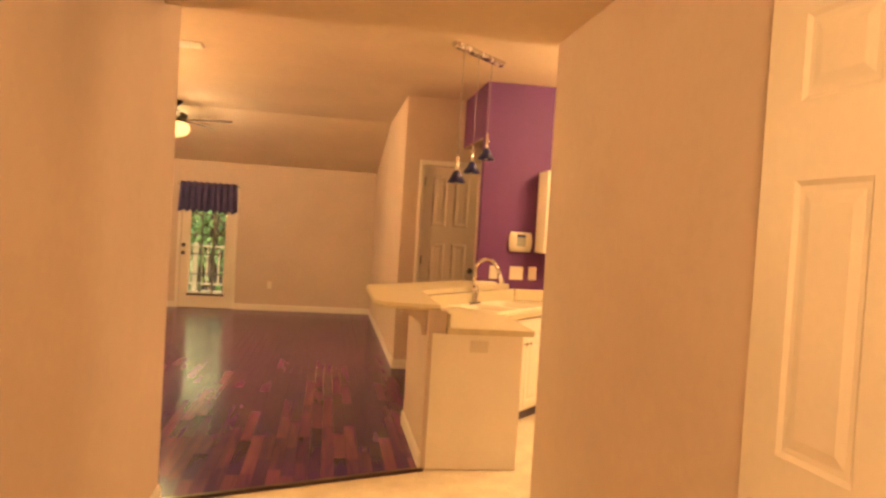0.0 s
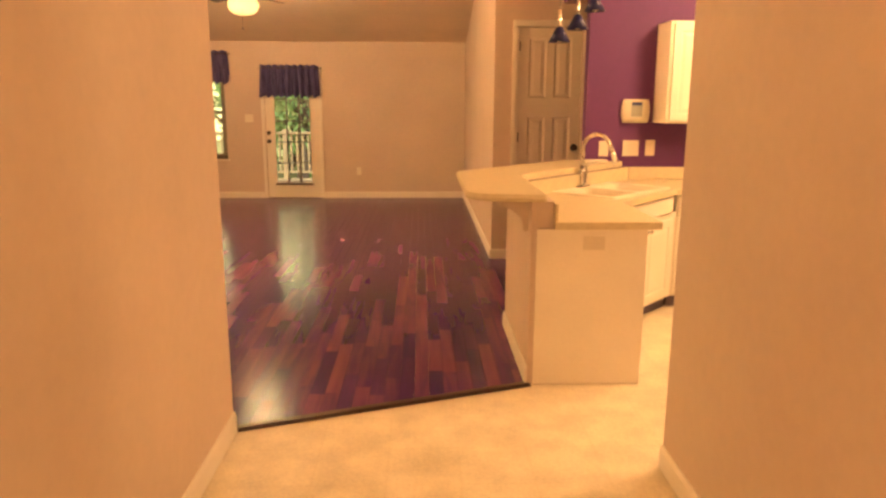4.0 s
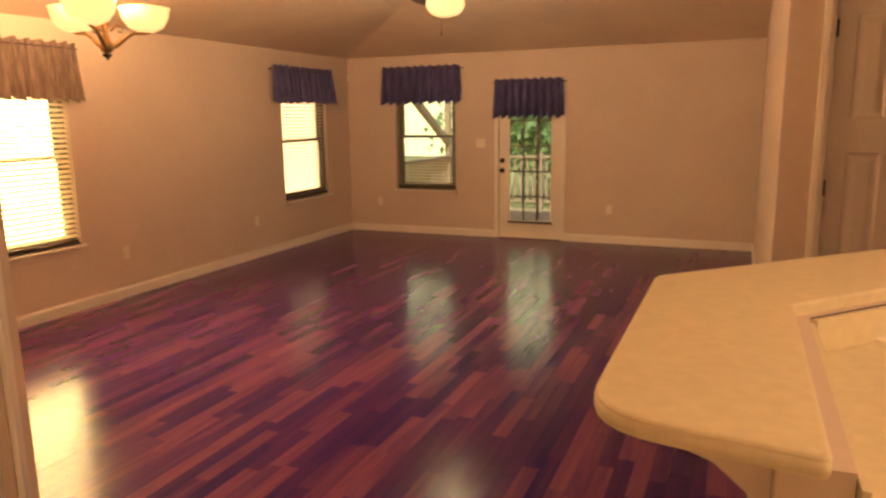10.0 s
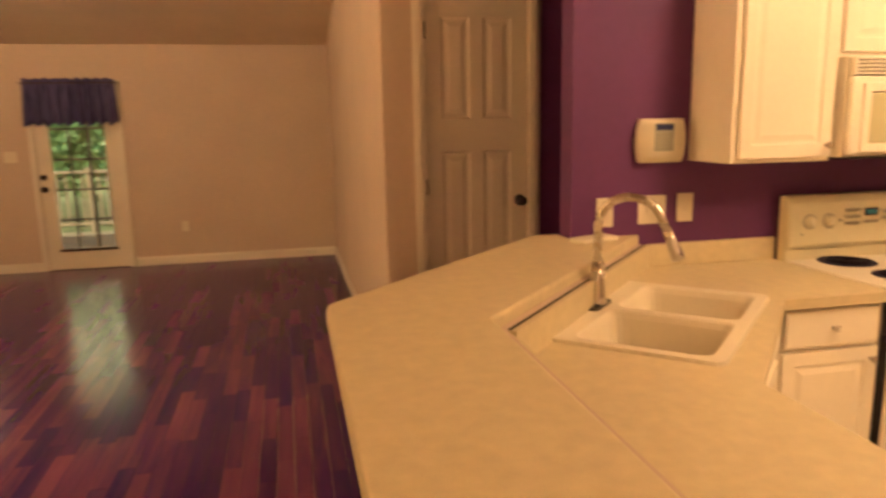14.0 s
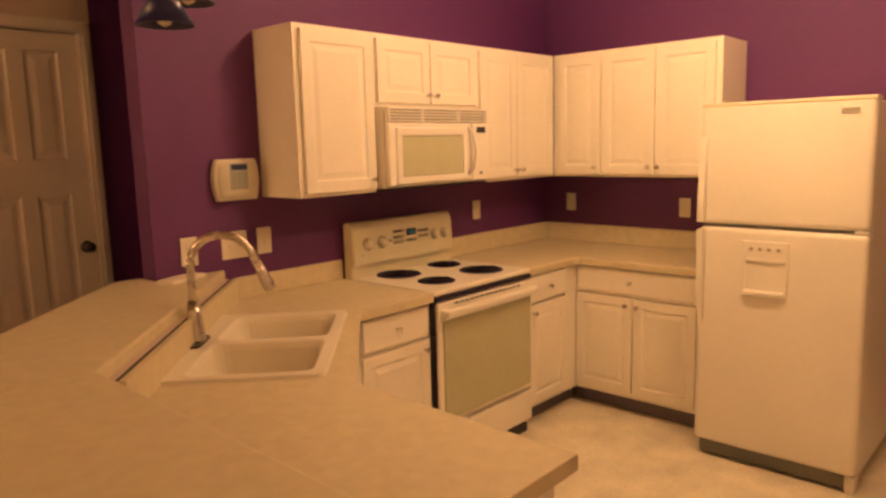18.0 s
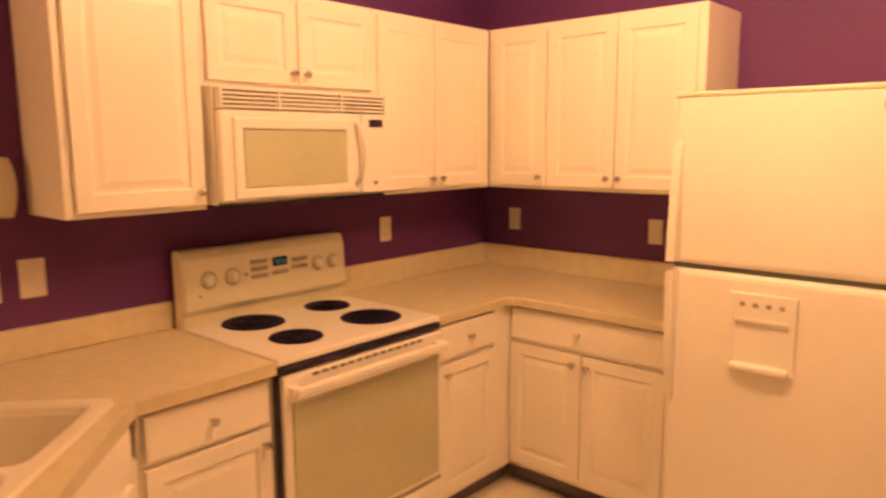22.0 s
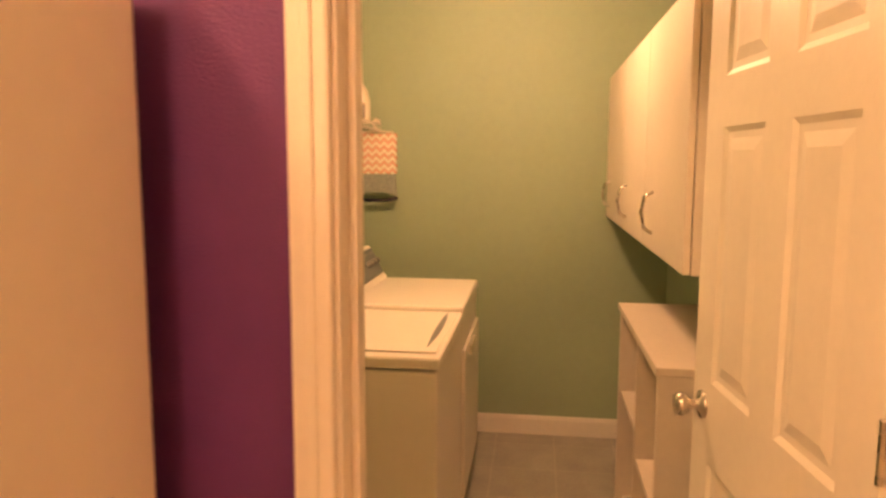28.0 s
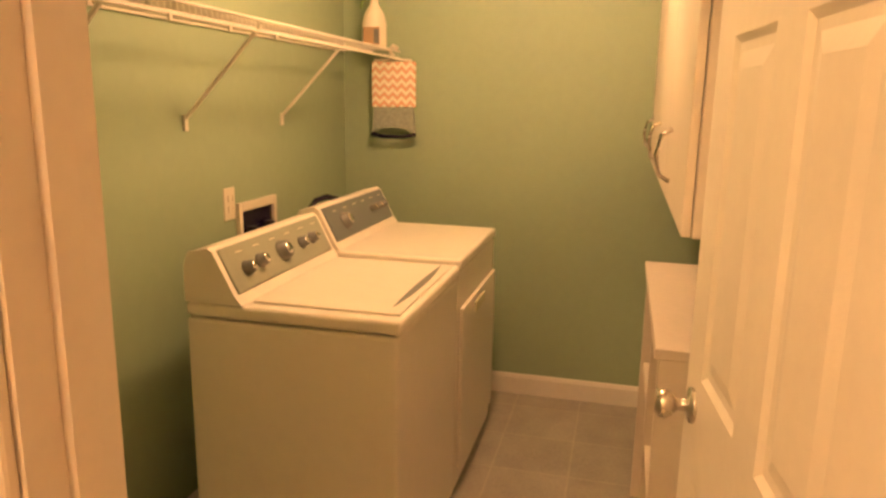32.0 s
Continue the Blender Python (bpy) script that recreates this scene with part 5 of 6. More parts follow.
# ---- plates, thermostat ----
def plate(m, w, h, kind, label, mat=None):
    """A switch or socket plate, facing -y, centred on its place."""
    ob = thing(kind, m @ Vector((0, 0, 0)), label, "wall plate", "switch and socket plates")
    bm = bmesh.new()
    box(bm, -w / 2, w / 2, -0.006, -0.0008, -h / 2, h / 2, 0.0025)
    part("cover", turned(bm, m), mat or PLASTIC, ob)
    n = max(1, round(w / 0.07))
    for k in range(n):
        u = (k - (n - 1) / 2) * 0.046
        if kind == "light_switch":
            bm = bmesh.new()
            box(bm, u - 0.006, u + 0.006, -0.014, -0.006, -0.014, 0.012, 0.002)
            part("toggle", turned(bm, m), mat or PLASTIC, ob)
        else:
            for dz in (-0.02, 0.02):
                bm = bmesh.new()
                box(bm, u - 0.015, u + 0.015, -0.0085, -0.006, dz - 0.013, dz + 0.013, 0.004)
                part("socket", turned(bm, m), mat or PLASTIC, ob)
    return ob


plate(pose(1.540, 6.80, 1.167), 0.130, 0.125, "light_switch", "cream double light switch plate on maroon wall")
plate(pose(1.698, 6.80, 1.170), 0.078, 0.125, "light_switch", "cream single light switch plate on maroon wall")
plate(pose(1.319, 6.80, 1.164), 0.078, 0.125, "wall_socket", "cream socket plate above the bar")
plate(pose(3.268, 6.80, 1.180), 0.072, 0.118, "wall_socket", "cream socket plate beside the stove")
plate(pose(4.055, 6.589, 1.180, 0, 0, -90), 0.072, 0.118, "wall_socket", "cream socket plate in the kitchen corner")
plate(pose(4.055, 5.772, 1.170, 0, 0, -90), 0.072, 0.118, "wall_socket", "cream socket plate beside the refrigerator")
plate(pose(0.760, 4.742, 0.800) @ pose(0, 0, 0, 0, 90, 0), 0.075, 0.118, "wall_socket", "white socket plate on the peninsula end")
plate(pose(-4.84, 8.231, 0.421, 0, 0, 90), 0.072, 0.118, "wall_socket", "cream socket plate under the windows")
plate(pose(-4.84, 10.157, 0.438, 0, 0, 90), 0.072, 0.118, "wall_socket", "cream socket plate near the corner window")
plate(pose(-4.373, 12.36, 0.438), 0.072, 0.118, "wall_socket", "cream socket plate under the porch window")
plate(pose(-1.150, 12.36, 0.434), 0.072, 0.118, "wall_socket", "cream socket plate on the end wall")
plate(pose(-2.848, 12.36, 1.258), 0.13, 0.118, "light_switch", "cream switch plate beside the patio door")

th = thing("thermostat", (1.555, 6.76, 1.37), "cream thermostat with a grey display on the maroon wall", "thermostat")
bm = bmesh.new()
side = [(math.cos(radians(a)), math.sin(radians(a))) for a in range(-36, 37, 12)]
outline = [(1.557 + 0.094 + 0.017 * (c - 0.81) / 0.19, 1.464 + 0.092 * q / 0.588) for c, q in side]
outline += [(3.114 - x, 2.928 - z) for x, z in outline]
slab(bm, outline, 0, 0.052)
turned(bm, Matrix(((1, 0, 0, 0), (0, 0, 1, 6.747), (0, 1, 0, 0), (0, 0, 0, 1))))
bmesh.ops.recalc_face_normals(bm, faces=bm.faces)
bmesh.ops.bevel(bm, geom=[e for e in bm.edges if all(v.co.y < 6.75 for v in e.verts)], offset=0.014, segments=3, affect="EDGES")
case = part("case", bm, PLASTIC, th, "", True)
BLUEDISPLAY = material("blue_display", (0.045, 0.060, 0.16), 0.25, 0.15)
KEYPAD = material("pale_grey_keypad", (0.36, 0.38, 0.33), 0.45, 0.08)
bm = bmesh.new()
box(bm, 1.512, 1.602, 6.7425, 6.748, 1.420, 1.537, 0.003)
pad = part("keypad", bm, KEYPAD, th, "pale grey keypad")
for k in range(15):
    bm = bmesh.new()
    kx, kz = 1.522 + 0.026 * (k % 3), 1.428 + 0.0145 * (k // 3)
    box(bm, kx, kx + 0.018, 6.7395, 6.743, kz, kz + 0.009, 0.0015, 1)
    part("key", bm, BTN, pad)
bm = bmesh.new()
box(bm, 1.518, 1.596, 6.7395, 6.743, 1.508, 1.532, 0.001, 1)
part("display", bm, BLUEDISPLAY, th, "dark blue display")

sn = thing("alarm_sensor", (-4.80, 12.33, 2.12), "small white alarm sensor in the room's corner", "sensor")
bm = bmesh.new()
box(bm, -4.82, -4.77, 12.31, 12.359, 2.11, 2.19, 0.010)
part("case", bm, PLASTIC, sn)


# ---- lamps: those in view and added ceiling fixtures ----
fan = thing("ceiling_fan", (-2.19, 9.60, 2.50), "dark ceiling fan with five blades and a lit globe", "ceiling fan")
C = Vector((-2.19, 9.60, 0))
bm = bmesh.new()
spin(bm, [(0, 2.944), (0.075, 2.944), (0.072, 2.915), (0.03, 2.875), (0, 2.875)], C, 24)
part("canopy", bm, BRASS, fan, "", True)
bm = bmesh.new()
tube(bm, [C + Vector((0, 0, 2.88)), C + Vector((0, 0, 2.80))], 0.013)
part("downrod", bm, BRASS, fan)
bm = bmesh.new()
spin(bm, [(0, 2.815), (0.05, 2.81), (0.115, 2.795), (0.145, 2.765), (0.14, 2.735), (0.10, 2.715), (0.06, 2.70), (0, 2.70)], C, 28)
part("motor_housing", bm, BRASS, fan, "", True)
for k in range(5):
    a = radians(72 * k - 8)
    bm = bmesh.new()
    slab(bm, rounded([(0.20, -0.055), (0.70, -0.075), (0.70, 0.075), (0.20, 0.055)], [0.01, 0.05, 0.05, 0.01]), -0.005, 0.005)
    turned(bm, Matrix.Translation(C + Vector((0, 0, 2.715))) @ Matrix.Rotation(a, 4, "Z") @ Matrix.Rotation(radians(15), 4, "X"))
    bl = part("blade", bm, DARKWOOD, fan)
    bm = bmesh.new()
    box(bm, 0.10, 0.25, -0.018, 0.018, -0.012, -0.005, 0.002)
    turned(bm, Matrix.Translation(C + Vector((0, 0, 2.715))) @ Matrix.Rotation(a, 4, "Z") @ Matrix.Rotation(radians(15), 4, "X"))
    part("blade_iron", bm, BRASS, bl)
bm = bmesh.new()
spin(bm, [(0, 2.70), (0.085, 2.70), (0.095, 2.69), (0.085, 2.675), (0, 2.675)], C, 24)
part("light_fitter", bm, BRASS, fan, "", True)
bm = bmesh.new()
spin(bm, [(0.08, 2.68), (0.14, 2.665), (0.168, 2.63), (0.172, 2.59), (0.155, 2.545), (0.115, 2.512), (0.055, 2.495), (0, 2.49)], C, 28)
part("globe", bm, GLOBE, fan, "lit frosted glass globe", True)
bm = bmesh.new()
tube(bm, [C + Vector((0.02, -0.14, 2.68)), C + Vector((0.02, -0.15, 2.34))], 0.0015, 5)
spin(bm, [(0, 0), (0.007, 0.01), (0.006, 0.03), (0, 0.035)], C + Vector((0.02, -0.15, 2.31)), 10)
part("pull_chain", bm, BRASS, fan)

ch = thing("chandelier", (-3.20, 6.74, 1.98), "brass chandelier with three lit glass bowls", "chandelier")
C = Vector((-3.20, 6.74, 0.04))
BRASSY = material("antique_brass", (0.34, 0.22, 0.10), 0.35, 0.2, 12.0, metal=0.8)
bm = bmesh.new()
spin(bm, [(0, 2.735), (0.065, 2.735), (0.06, 2.71), (0.02, 2.68), (0, 2.68)], C, 20)
part("canopy", bm, BRASSY, ch, "", True)
bm = bmesh.new()
tube(bm, [C + Vector((0, 0, 2.69)), C + Vector((0, 0, 2.50))], 0.008)
spin(bm, [(0, 2.53), (0.026, 2.525), (0.030, 2.51), (0.030, 2.37), (0.022, 2.34), (0.018, 2.20), (0.016, 2.08), (0.028, 2.04), (0.040, 2.005), (0.036, 1.985), (0.014, 1.97), (0, 1.968)], C, 18)
part("stem", bm, BRASSY, ch, "", True)
bm = bmesh.new()
spin(bm, [(0, 1.968), (0.030, 1.966), (0.026, 1.955), (0.010, 1.945), (0.007, 1.935), (0, 1.93)], C, 16)
part("finial", bm, BRASS, ch, "dark finial", True)
for k in range(3):
    a = radians(120 * k + 60)
    d = Vector((math.cos(a), math.sin(a), 0))
    bm = bmesh.new()
    tube(bm, [C + d * q + Vector((0, 0, z)) for q, z in ((0.012, 2.00), (0.06, 2.02), (0.11, 2.065), (0.16, 2.095), (0.22, 2.098), (0.255, 2.105), (0.27, 2.13), (0.25, 2.15), (0.228, 2.145))], 0.011, 8, [0.014, 0.014, 0.013, 0.012, 0.011, 0.010, 0.009, 0.008, 0.006])
    arm = part("arm", bm, BRASSY, ch, "", True)
    bm = bmesh.new()
    tube(bm, [C + d * q + Vector((0, 0, z)) for q, z in ((0.03, 2.10), (0.07, 2.14), (0.10, 2.125), (0.095, 2.095), (0.072, 2.10))], 0.006, 8)
    part("scroll", bm, BRASSY, arm, "", True)
    bm = bmesh.new()
    c = C + d * 0.235
    spin(bm, [(0.0, 2.104), (0.045, 2.107), (0.098, 2.132), (0.130, 2.180), (0.141, 2.236), (0.148, 2.246), (0.136, 2.244), (0.120, 2.182), (0.080, 2.142), (0, 2.120)], c, 26)
    part("bowl", bm, BOWL, arm, "lit alabaster glass bowl", True)

pl = thing("track_pendant_light", (0.87, 5.80, 2.91), "brushed metal ceiling bar with three dark pendant shades", "pendant lamp")
p0, p1 = Vector((0.62, 5.55, 2.92)), Vector((1.10, 6.03, 2.92))
bm = bmesh.new()
box(bm, -0.34, 0.34, -0.03, 0.03, -0.02, 0.022, 0.006)
turned(bm, Matrix.Translation((p0 + p1) / 2) @ Matrix.Rotation(radians(45), 4, "Z"))
part("ceiling_bar", bm, STEEL, pl)
for (x, y, z) in ((0.703, 5.635, 1.90), (0.845, 5.775, 1.99), (0.985, 5.915, 2.12)):
    bm = bmesh.new()
    tube(bm, [(x, y, 2.90), (x, y, z + 0.20)], 0.0022, 6)
    cord = part("cord", bm, GREYPANEL, pl)
    bm = bmesh.new()
    spin(bm, [(0, 0.215), (0.010, 0.21), (0.012, 0.12), (0.016, 0.085), (0, 0.085)], (x, y, z), 14)
    part("socket_stem", bm, STEEL, cord, "", True)
    bm = bmesh.new()
    spin(bm, [(0.016, 0.092), (0.022, 0.090), (0.070, 0.0), (0.066, 0.0), (0.018, 0.084)], (x, y, z), 24)
    part("shade", bm, BLUESHADE, cord, "dark blue conical shade", True)
    bm = bmesh.new()
    spin(bm, [(0, -0.004), (0.016, 0.004), (0.020, 0.025), (0.012, 0.06), (0, 0.07)], (x, y, z), 14)
    part("bulb", bm, PLASTIC, cord, "unlit white bulb", True)


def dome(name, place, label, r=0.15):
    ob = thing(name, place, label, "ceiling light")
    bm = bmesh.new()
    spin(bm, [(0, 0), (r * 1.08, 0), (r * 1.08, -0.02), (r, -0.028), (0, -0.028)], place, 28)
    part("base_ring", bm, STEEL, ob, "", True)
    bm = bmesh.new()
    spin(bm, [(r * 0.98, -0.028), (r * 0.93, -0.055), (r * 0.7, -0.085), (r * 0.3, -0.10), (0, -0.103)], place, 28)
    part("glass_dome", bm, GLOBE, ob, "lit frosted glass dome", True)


# kitchen, hall and laundry fixtures are unseen, added to house the bulbs
kl = thing("added_ceiling_light", (2.45, 4.92, 2.86), "added unseen long white wrap-around kitchen ceiling light, lit", "ceiling light")
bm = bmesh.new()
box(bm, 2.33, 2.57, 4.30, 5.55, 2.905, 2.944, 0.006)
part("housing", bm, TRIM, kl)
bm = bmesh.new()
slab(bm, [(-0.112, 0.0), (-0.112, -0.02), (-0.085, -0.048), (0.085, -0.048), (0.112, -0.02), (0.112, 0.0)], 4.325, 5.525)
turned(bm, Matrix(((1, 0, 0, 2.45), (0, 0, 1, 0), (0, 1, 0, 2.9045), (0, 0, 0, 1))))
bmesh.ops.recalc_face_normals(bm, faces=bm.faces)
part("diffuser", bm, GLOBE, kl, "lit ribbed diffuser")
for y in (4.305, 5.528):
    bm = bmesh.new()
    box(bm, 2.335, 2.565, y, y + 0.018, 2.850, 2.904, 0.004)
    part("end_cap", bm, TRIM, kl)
dome("added_ceiling_light", (-0.10, 0.35, 2.519), "added unseen round flush hall ceiling light, lit", 0.13)
dome("added_ceiling_light", (5.75, 4.35, 2.459), "added unseen round flush laundry ceiling light, lit", 0.13)
sd = thing("smoke_detector", (0.14, 3.20, 2.49), "round white smoke detector on the hall ceiling", "smoke detector")
bm = bmesh.new()
spin(bm, [(0, 2.519), (0.065, 2.519), (0.065, 2.500), (0.05, 2.485), (0, 2.483)], (0.14, 3.20, 0), 24)
part("case", bm, PLASTIC, sd, "", True)
cv = thing("ceiling_vent", (-1.5, 6.5, 2.93), "cream louvred ceiling vent", "vent")
bm = bmesh.new()
for b in ((-1.65, -1.35, 6.40, 6.42), (-1.65, -1.35, 6.58, 6.60), (-1.65, -1.63, 6.42, 6.58), (-1.37, -1.35, 6.42, 6.58)):
    box(bm, b[0], b[1], b[2], b[3], 2.934, 2.9445)
part("frame", bm, TRIM, cv)
for k in range(6):
    bm = bmesh.new()
    box(bm, -1.63, -1.37, 6.430 + k * 0.025, 6.440 + k * 0.025, 2.936, 2.9445)
    part("slat", bm, TRIM, cv)


# ---- laundry ----
def machine(name, x0, label, panel, knobs, washer):
    w = thing(name, (x0 + 0.345, 4.74, 0), label, name.replace("_", " "), "laundry pair")
    x1 = x0 + 0.681
    up = 0.0 if washer else 0.016
    bm = bmesh.new()
    box(bm, x0, x1, 4.435, 5.06, 0.02, 0.853 + up, 0.010)
    part("cabinet", bm, APPL, w)
    bm = bmesh.new()
    box(bm, x0 - 0.001, x1 + 0.001, 4.428, 5.06, 0.858 + up, 0.898 + up, 0.012, 3)
    top = part("top", bm, APPL, w)
    bm = bmesh.new()
    if washer:
        box(bm, x0 + 0.045, x1 - 0.045, 4.445, 4.875, 0.8985, 0.906, 0.004)
        lid = part("lid", bm, APPL, top)
        bm = bmesh.new()
        slab(bm, [(0, 0.004), (0.13, -0.008), (0.26, -0.012), (0.39, -0.008), (0.52, 0.004), (0.39, 0.010), (0.26, 0.012), (0.13, 0.010)], 0, 0.002)
        turned(bm, Matrix.Translation((x0 + 0.10, 4.478, 0.9062)))
        part("grip", bm, GREYPANEL, lid, "dark curved lid grip")
    else:
        box(bm, x0 + 0.02, x1 - 0.02, 4.421, 4.4345, 0.10, 0.73, 0.005)
        dd = part("door", bm, APPL, w)
        bm = bmesh.new()
        box(bm, x0 + 0.22, x0 + 0.40, 4.414, 4.422, 0.66, 0.70, 0.003)
        part("handle_recess", bm, APPL2, dd)
    bm = bmesh.new()
    slab(bm, [(4.885, 0.90), (4.905, 0.925), (4.968, 1.045), (4.985, 1.055), (5.045, 1.04), (5.06, 1.0), (5.06, 0.90)], x0, x1)
    turned(bm, Matrix(((0, 0, 1, 0), (1, 0, 0, 0), (0, 1, 0, up), (0, 0, 0, 1))))
    bmesh.ops.recalc_face_normals(bm, faces=bm.faces)
    con = part("console", bm, APPL, w)
    tilt = math.atan2(4.968 - 4.905, 1.045 - 0.925)
    pm = Matrix.Translation((x0, 4.9065, 0.928 + up)) @ Matrix.Rotation(-tilt, 4, "X")
    bm = bmesh.new()
    box(bm, 0.020, 0.661, -0.006, 0.004, -0.003, 0.134, 0.004)
    part("control_panel", turned(bm, pm), panel, con)
    for u, v, r in knobs:
        bm = bmesh.new()
        spin(bm, [(0, 0), (r * 1.2, 0), (r * 1.15, 0.006), (r, 0.008), (r * 0.92, 0.024), (0, 0.026)], (0, 0, 0), 18, Matrix.Rotation(radians(90), 4, "X"))
        turned(bm, pm @ Matrix.Translation((u, -0.006, v)))
        dl_ = part("dial", bm, GREYPANEL, con, "dark dial with a metal cap", True)
        bm = bmesh.new()
        spin(bm, [(0, 0.0262), (r * 0.66, 0.0262), (r * 0.60, 0.030), (0, 0.031)], (0, 0, 0), 16, Matrix.Rotation(radians(90), 4, "X"))
        turned(bm, pm @ Matrix.Translation((u, -0.006, v)))
        part("cap", bm, CHROME, dl_, "metal cap", True)
    for k in range(6):
        bm = bmesh.new()
        u = 0.09 + k * 0.10
        box(bm, u, u + 0.035, -0.0066, -0.0058, 0.108, 0.111)
        part("marking", turned(bm, pm), PLASTIC, con)
    for dx in (0.06, 0.63):
        for y in (4.48, 5.0):
            bm = bmesh.new()
            spin(bm, [(0, 0), (0.02, 0), (0.02, 0.03), (0, 0.03)], (x0 + dx, y, 0), 10)
            part("foot", bm, BLACK, w)
    return w


WPANEL = material("grey_green_panel", (0.30, 0.33, 0.26), 0.35, 0.1, 5.0)
DPANEL = material("dark_slate_panel", (0.14, 0.165, 0.165), 0.35, 0.1, 5.0)
machine("washing_machine", 5.250, "white top-loading washing machine with a grey console", WPANEL, [(0.11, 0.055, 0.020), (0.19, 0.060, 0.020), (0.335, 0.062, 0.030), (0.47, 0.062, 0.018), (0.55, 0.064, 0.018)], True)
machine("clothes_dryer", 5.945, "white clothes dryer with a dark grey console", DPANEL, [(0.16, 0.060, 0.030), (0.46, 0.065, 0.014), (0.53, 0.065, 0.014), (0.60, 0.065, 0.014)], False)
hs = thing("drain_hose", (6.1, 5.1, 0.9), "black drain hose behind the machines", "hose")
bm = bmesh.new()
tube(bm, [(6.27, 5.17, 0.40), (6.27, 5.17, 0.93), (6.285, 5.165, 1.00), (6.33, 5.155, 1.036), (6.41, 5.14, 1.044), (6.47, 5.12, 1.028), (6.49, 5.11, 0.97), (6.49, 5.10, 0.40), (6.49, 5.10, 0.0)], 0.012, 8)
part("hose", bm, BLACK, hs, "", True)
ob_ = thing("washer_outlet_box", (6.04, 5.27, 0.92), "white recessed washer outlet box with dark valves", "outlet box")
bm = bmesh.new()
for b in ((5.900, 5.925, 0.90, 1.075), (6.165, 6.19, 0.90, 1.075), (5.925, 6.165, 0.90, 0.92), (5.925, 6.165, 1.04, 1.075)):
    box(bm, b[0], b[1], 5.262, 5.279, b[2], b[3], 0.003)
part("frame", bm, PLASTIC, ob_)
# no hollow: the box's inner shade is a black plate on the wall
bm = bmesh.new()
box(bm, 5.925, 6.165, 5.274, 5.2795, 0.92, 1.04)
part("recess", bm, BLACK, ob_, "flat black plate standing in for the shaded interior")
for x in (5.97, 6.11):
    bm = bmesh.new()
    spin(bm, [(0, 0), (0.012, 0), (0.012, 0.04), (0.02, 0.045), (0.02, 0.055), (0, 0.055)], (x, 5.255, 0.925), 12)
    part("valve", bm, BRASS, ob_)
plate(pose(5.855, 5.28, 1.08), 0.072, 0.118, "wall_socket", "white socket plate beside the outlet box")

ws = thing("wire_shelf", (5.58, 5.15, 1.66), "white coated wire shelf on green wall", "shelf")
WIRE = material("white_wire_coating", (0.74, 0.70, 0.60), 0.4, 0.05)
for (y, z) in ((5.275, 1.69), (5.13, 1.687), (4.99, 1.69), (4.985, 1.655)):
    bm = bmesh.new()
    tube(bm, [(4.20, y, z), (6.965, y, z)], 0.0042, 6)
    part("rail", bm, WIRE, ws)
for k in range(108):
    x = 4.215 + k * 0.0255
    bm = bmesh.new()
    tube(bm, [(x, 5.276, 1.694), (x, 4.988, 1.694), (x, 4.983, 1.655)], 0.0019, 4)
    part("wire", bm, WIRE, ws)
for x in (4.95, 5.615, 6.28):
    bm = bmesh.new()
    tube(bm, [(x, 4.995, 1.675), (x, 5.277, 1.385)], 0.006, 6)
    box(bm, x - 0.010, x + 0.010, 5.270, 5.279, 1.35, 1.40, 0.002)
    part("bracket", bm, WIRE, ws)
for k in range(5):
    bm = bmesh.new()
    x = 4.60 + k * 0.27
    box(bm, x, x + 0.012, 4.978, 4.986, 1.638, 1.657, 0.002)
    part("clip", bm, WIRE, ws)

TANLABEL = material("tan_label", (0.42, 0.28, 0.16), 0.5, 0.15)
sb = thing("spray_bottle", (6.86, 5.08, 1.697), "white trigger spray bottle with a dark label", "bottle")
bm = bmesh.new()
spin(bm, [(0, 0), (0.055, 0), (0.058, 0.02), (0.058, 0.11), (0.045, 0.16), (0.020, 0.20), (0.016, 0.235), (0, 0.235)], (6.86, 5.08, 1.697), 22)
part("bottle_body", bm, PLASTIC, sb, "", True)
bm = bmesh.new()
box(bm, 6.800, 6.806, 5.035, 5.115, 1.712, 1.790, 0.002)
lb = part("label", bm, TANLABEL, sb, "tan printed label")
bm = bmesh.new()
box(bm, 6.7975, 6.8005, 5.037, 5.062, 1.716, 1.780, 0.001)
part("print", bm, GREYPANEL, lb, "dark printed patch")
bm = bmesh.new()
box(bm, 6.84, 6.88, 5.065, 5.13, 1.925, 1.965, 0.008)
box(bm, 6.85, 6.87, 5.125, 5.155, 1.945, 1.965, 0.004)
th_ = part("trigger_head", bm, PLASTIC, sb)
bm = bmesh.new()
tube(bm, [(6.86, 5.115, 1.93), (6.86, 5.14, 1.91), (6.86, 5.145, 1.88)], 0.007, 8)
part("trigger", bm, LEAF, th_, "green trigger")

hb = thing("hanging_bag", (6.915, 5.0, 1.29), "chevron cloth peg bag on a white hanger", "bag")
CHEV = bpy.data.materials.new("chevron_cloth")
CHEV.use_nodes = True
cn, cl = CHEV.node_tree.nodes, CHEV.node_tree.links
cb_ = cn["Principled BSDF"]
cb_.inputs["Roughness"].default_value = 0.9
tc = cn.new("ShaderNodeTexCoord")
sx = cn.new("ShaderNodeSeparateXYZ")
cl.new(tc.outputs["Object"], sx.inputs["Vector"])
pp = cn.new("ShaderNodeMath")
pp.operation = "PINGPONG"
pp.inputs[1].default_value = 0.022
cl.new(sx.outputs["Y"], pp.inputs[0])
sm_ = cn.new("ShaderNodeMath")
sm_.operation = "ADD"
cl.new(pp.outputs["Value"], sm_.inputs[0])
cl.new(sx.outputs["Z"], sm_.inputs[1])
mo = cn.new("ShaderNodeMath")
mo.operation = "PINGPONG"
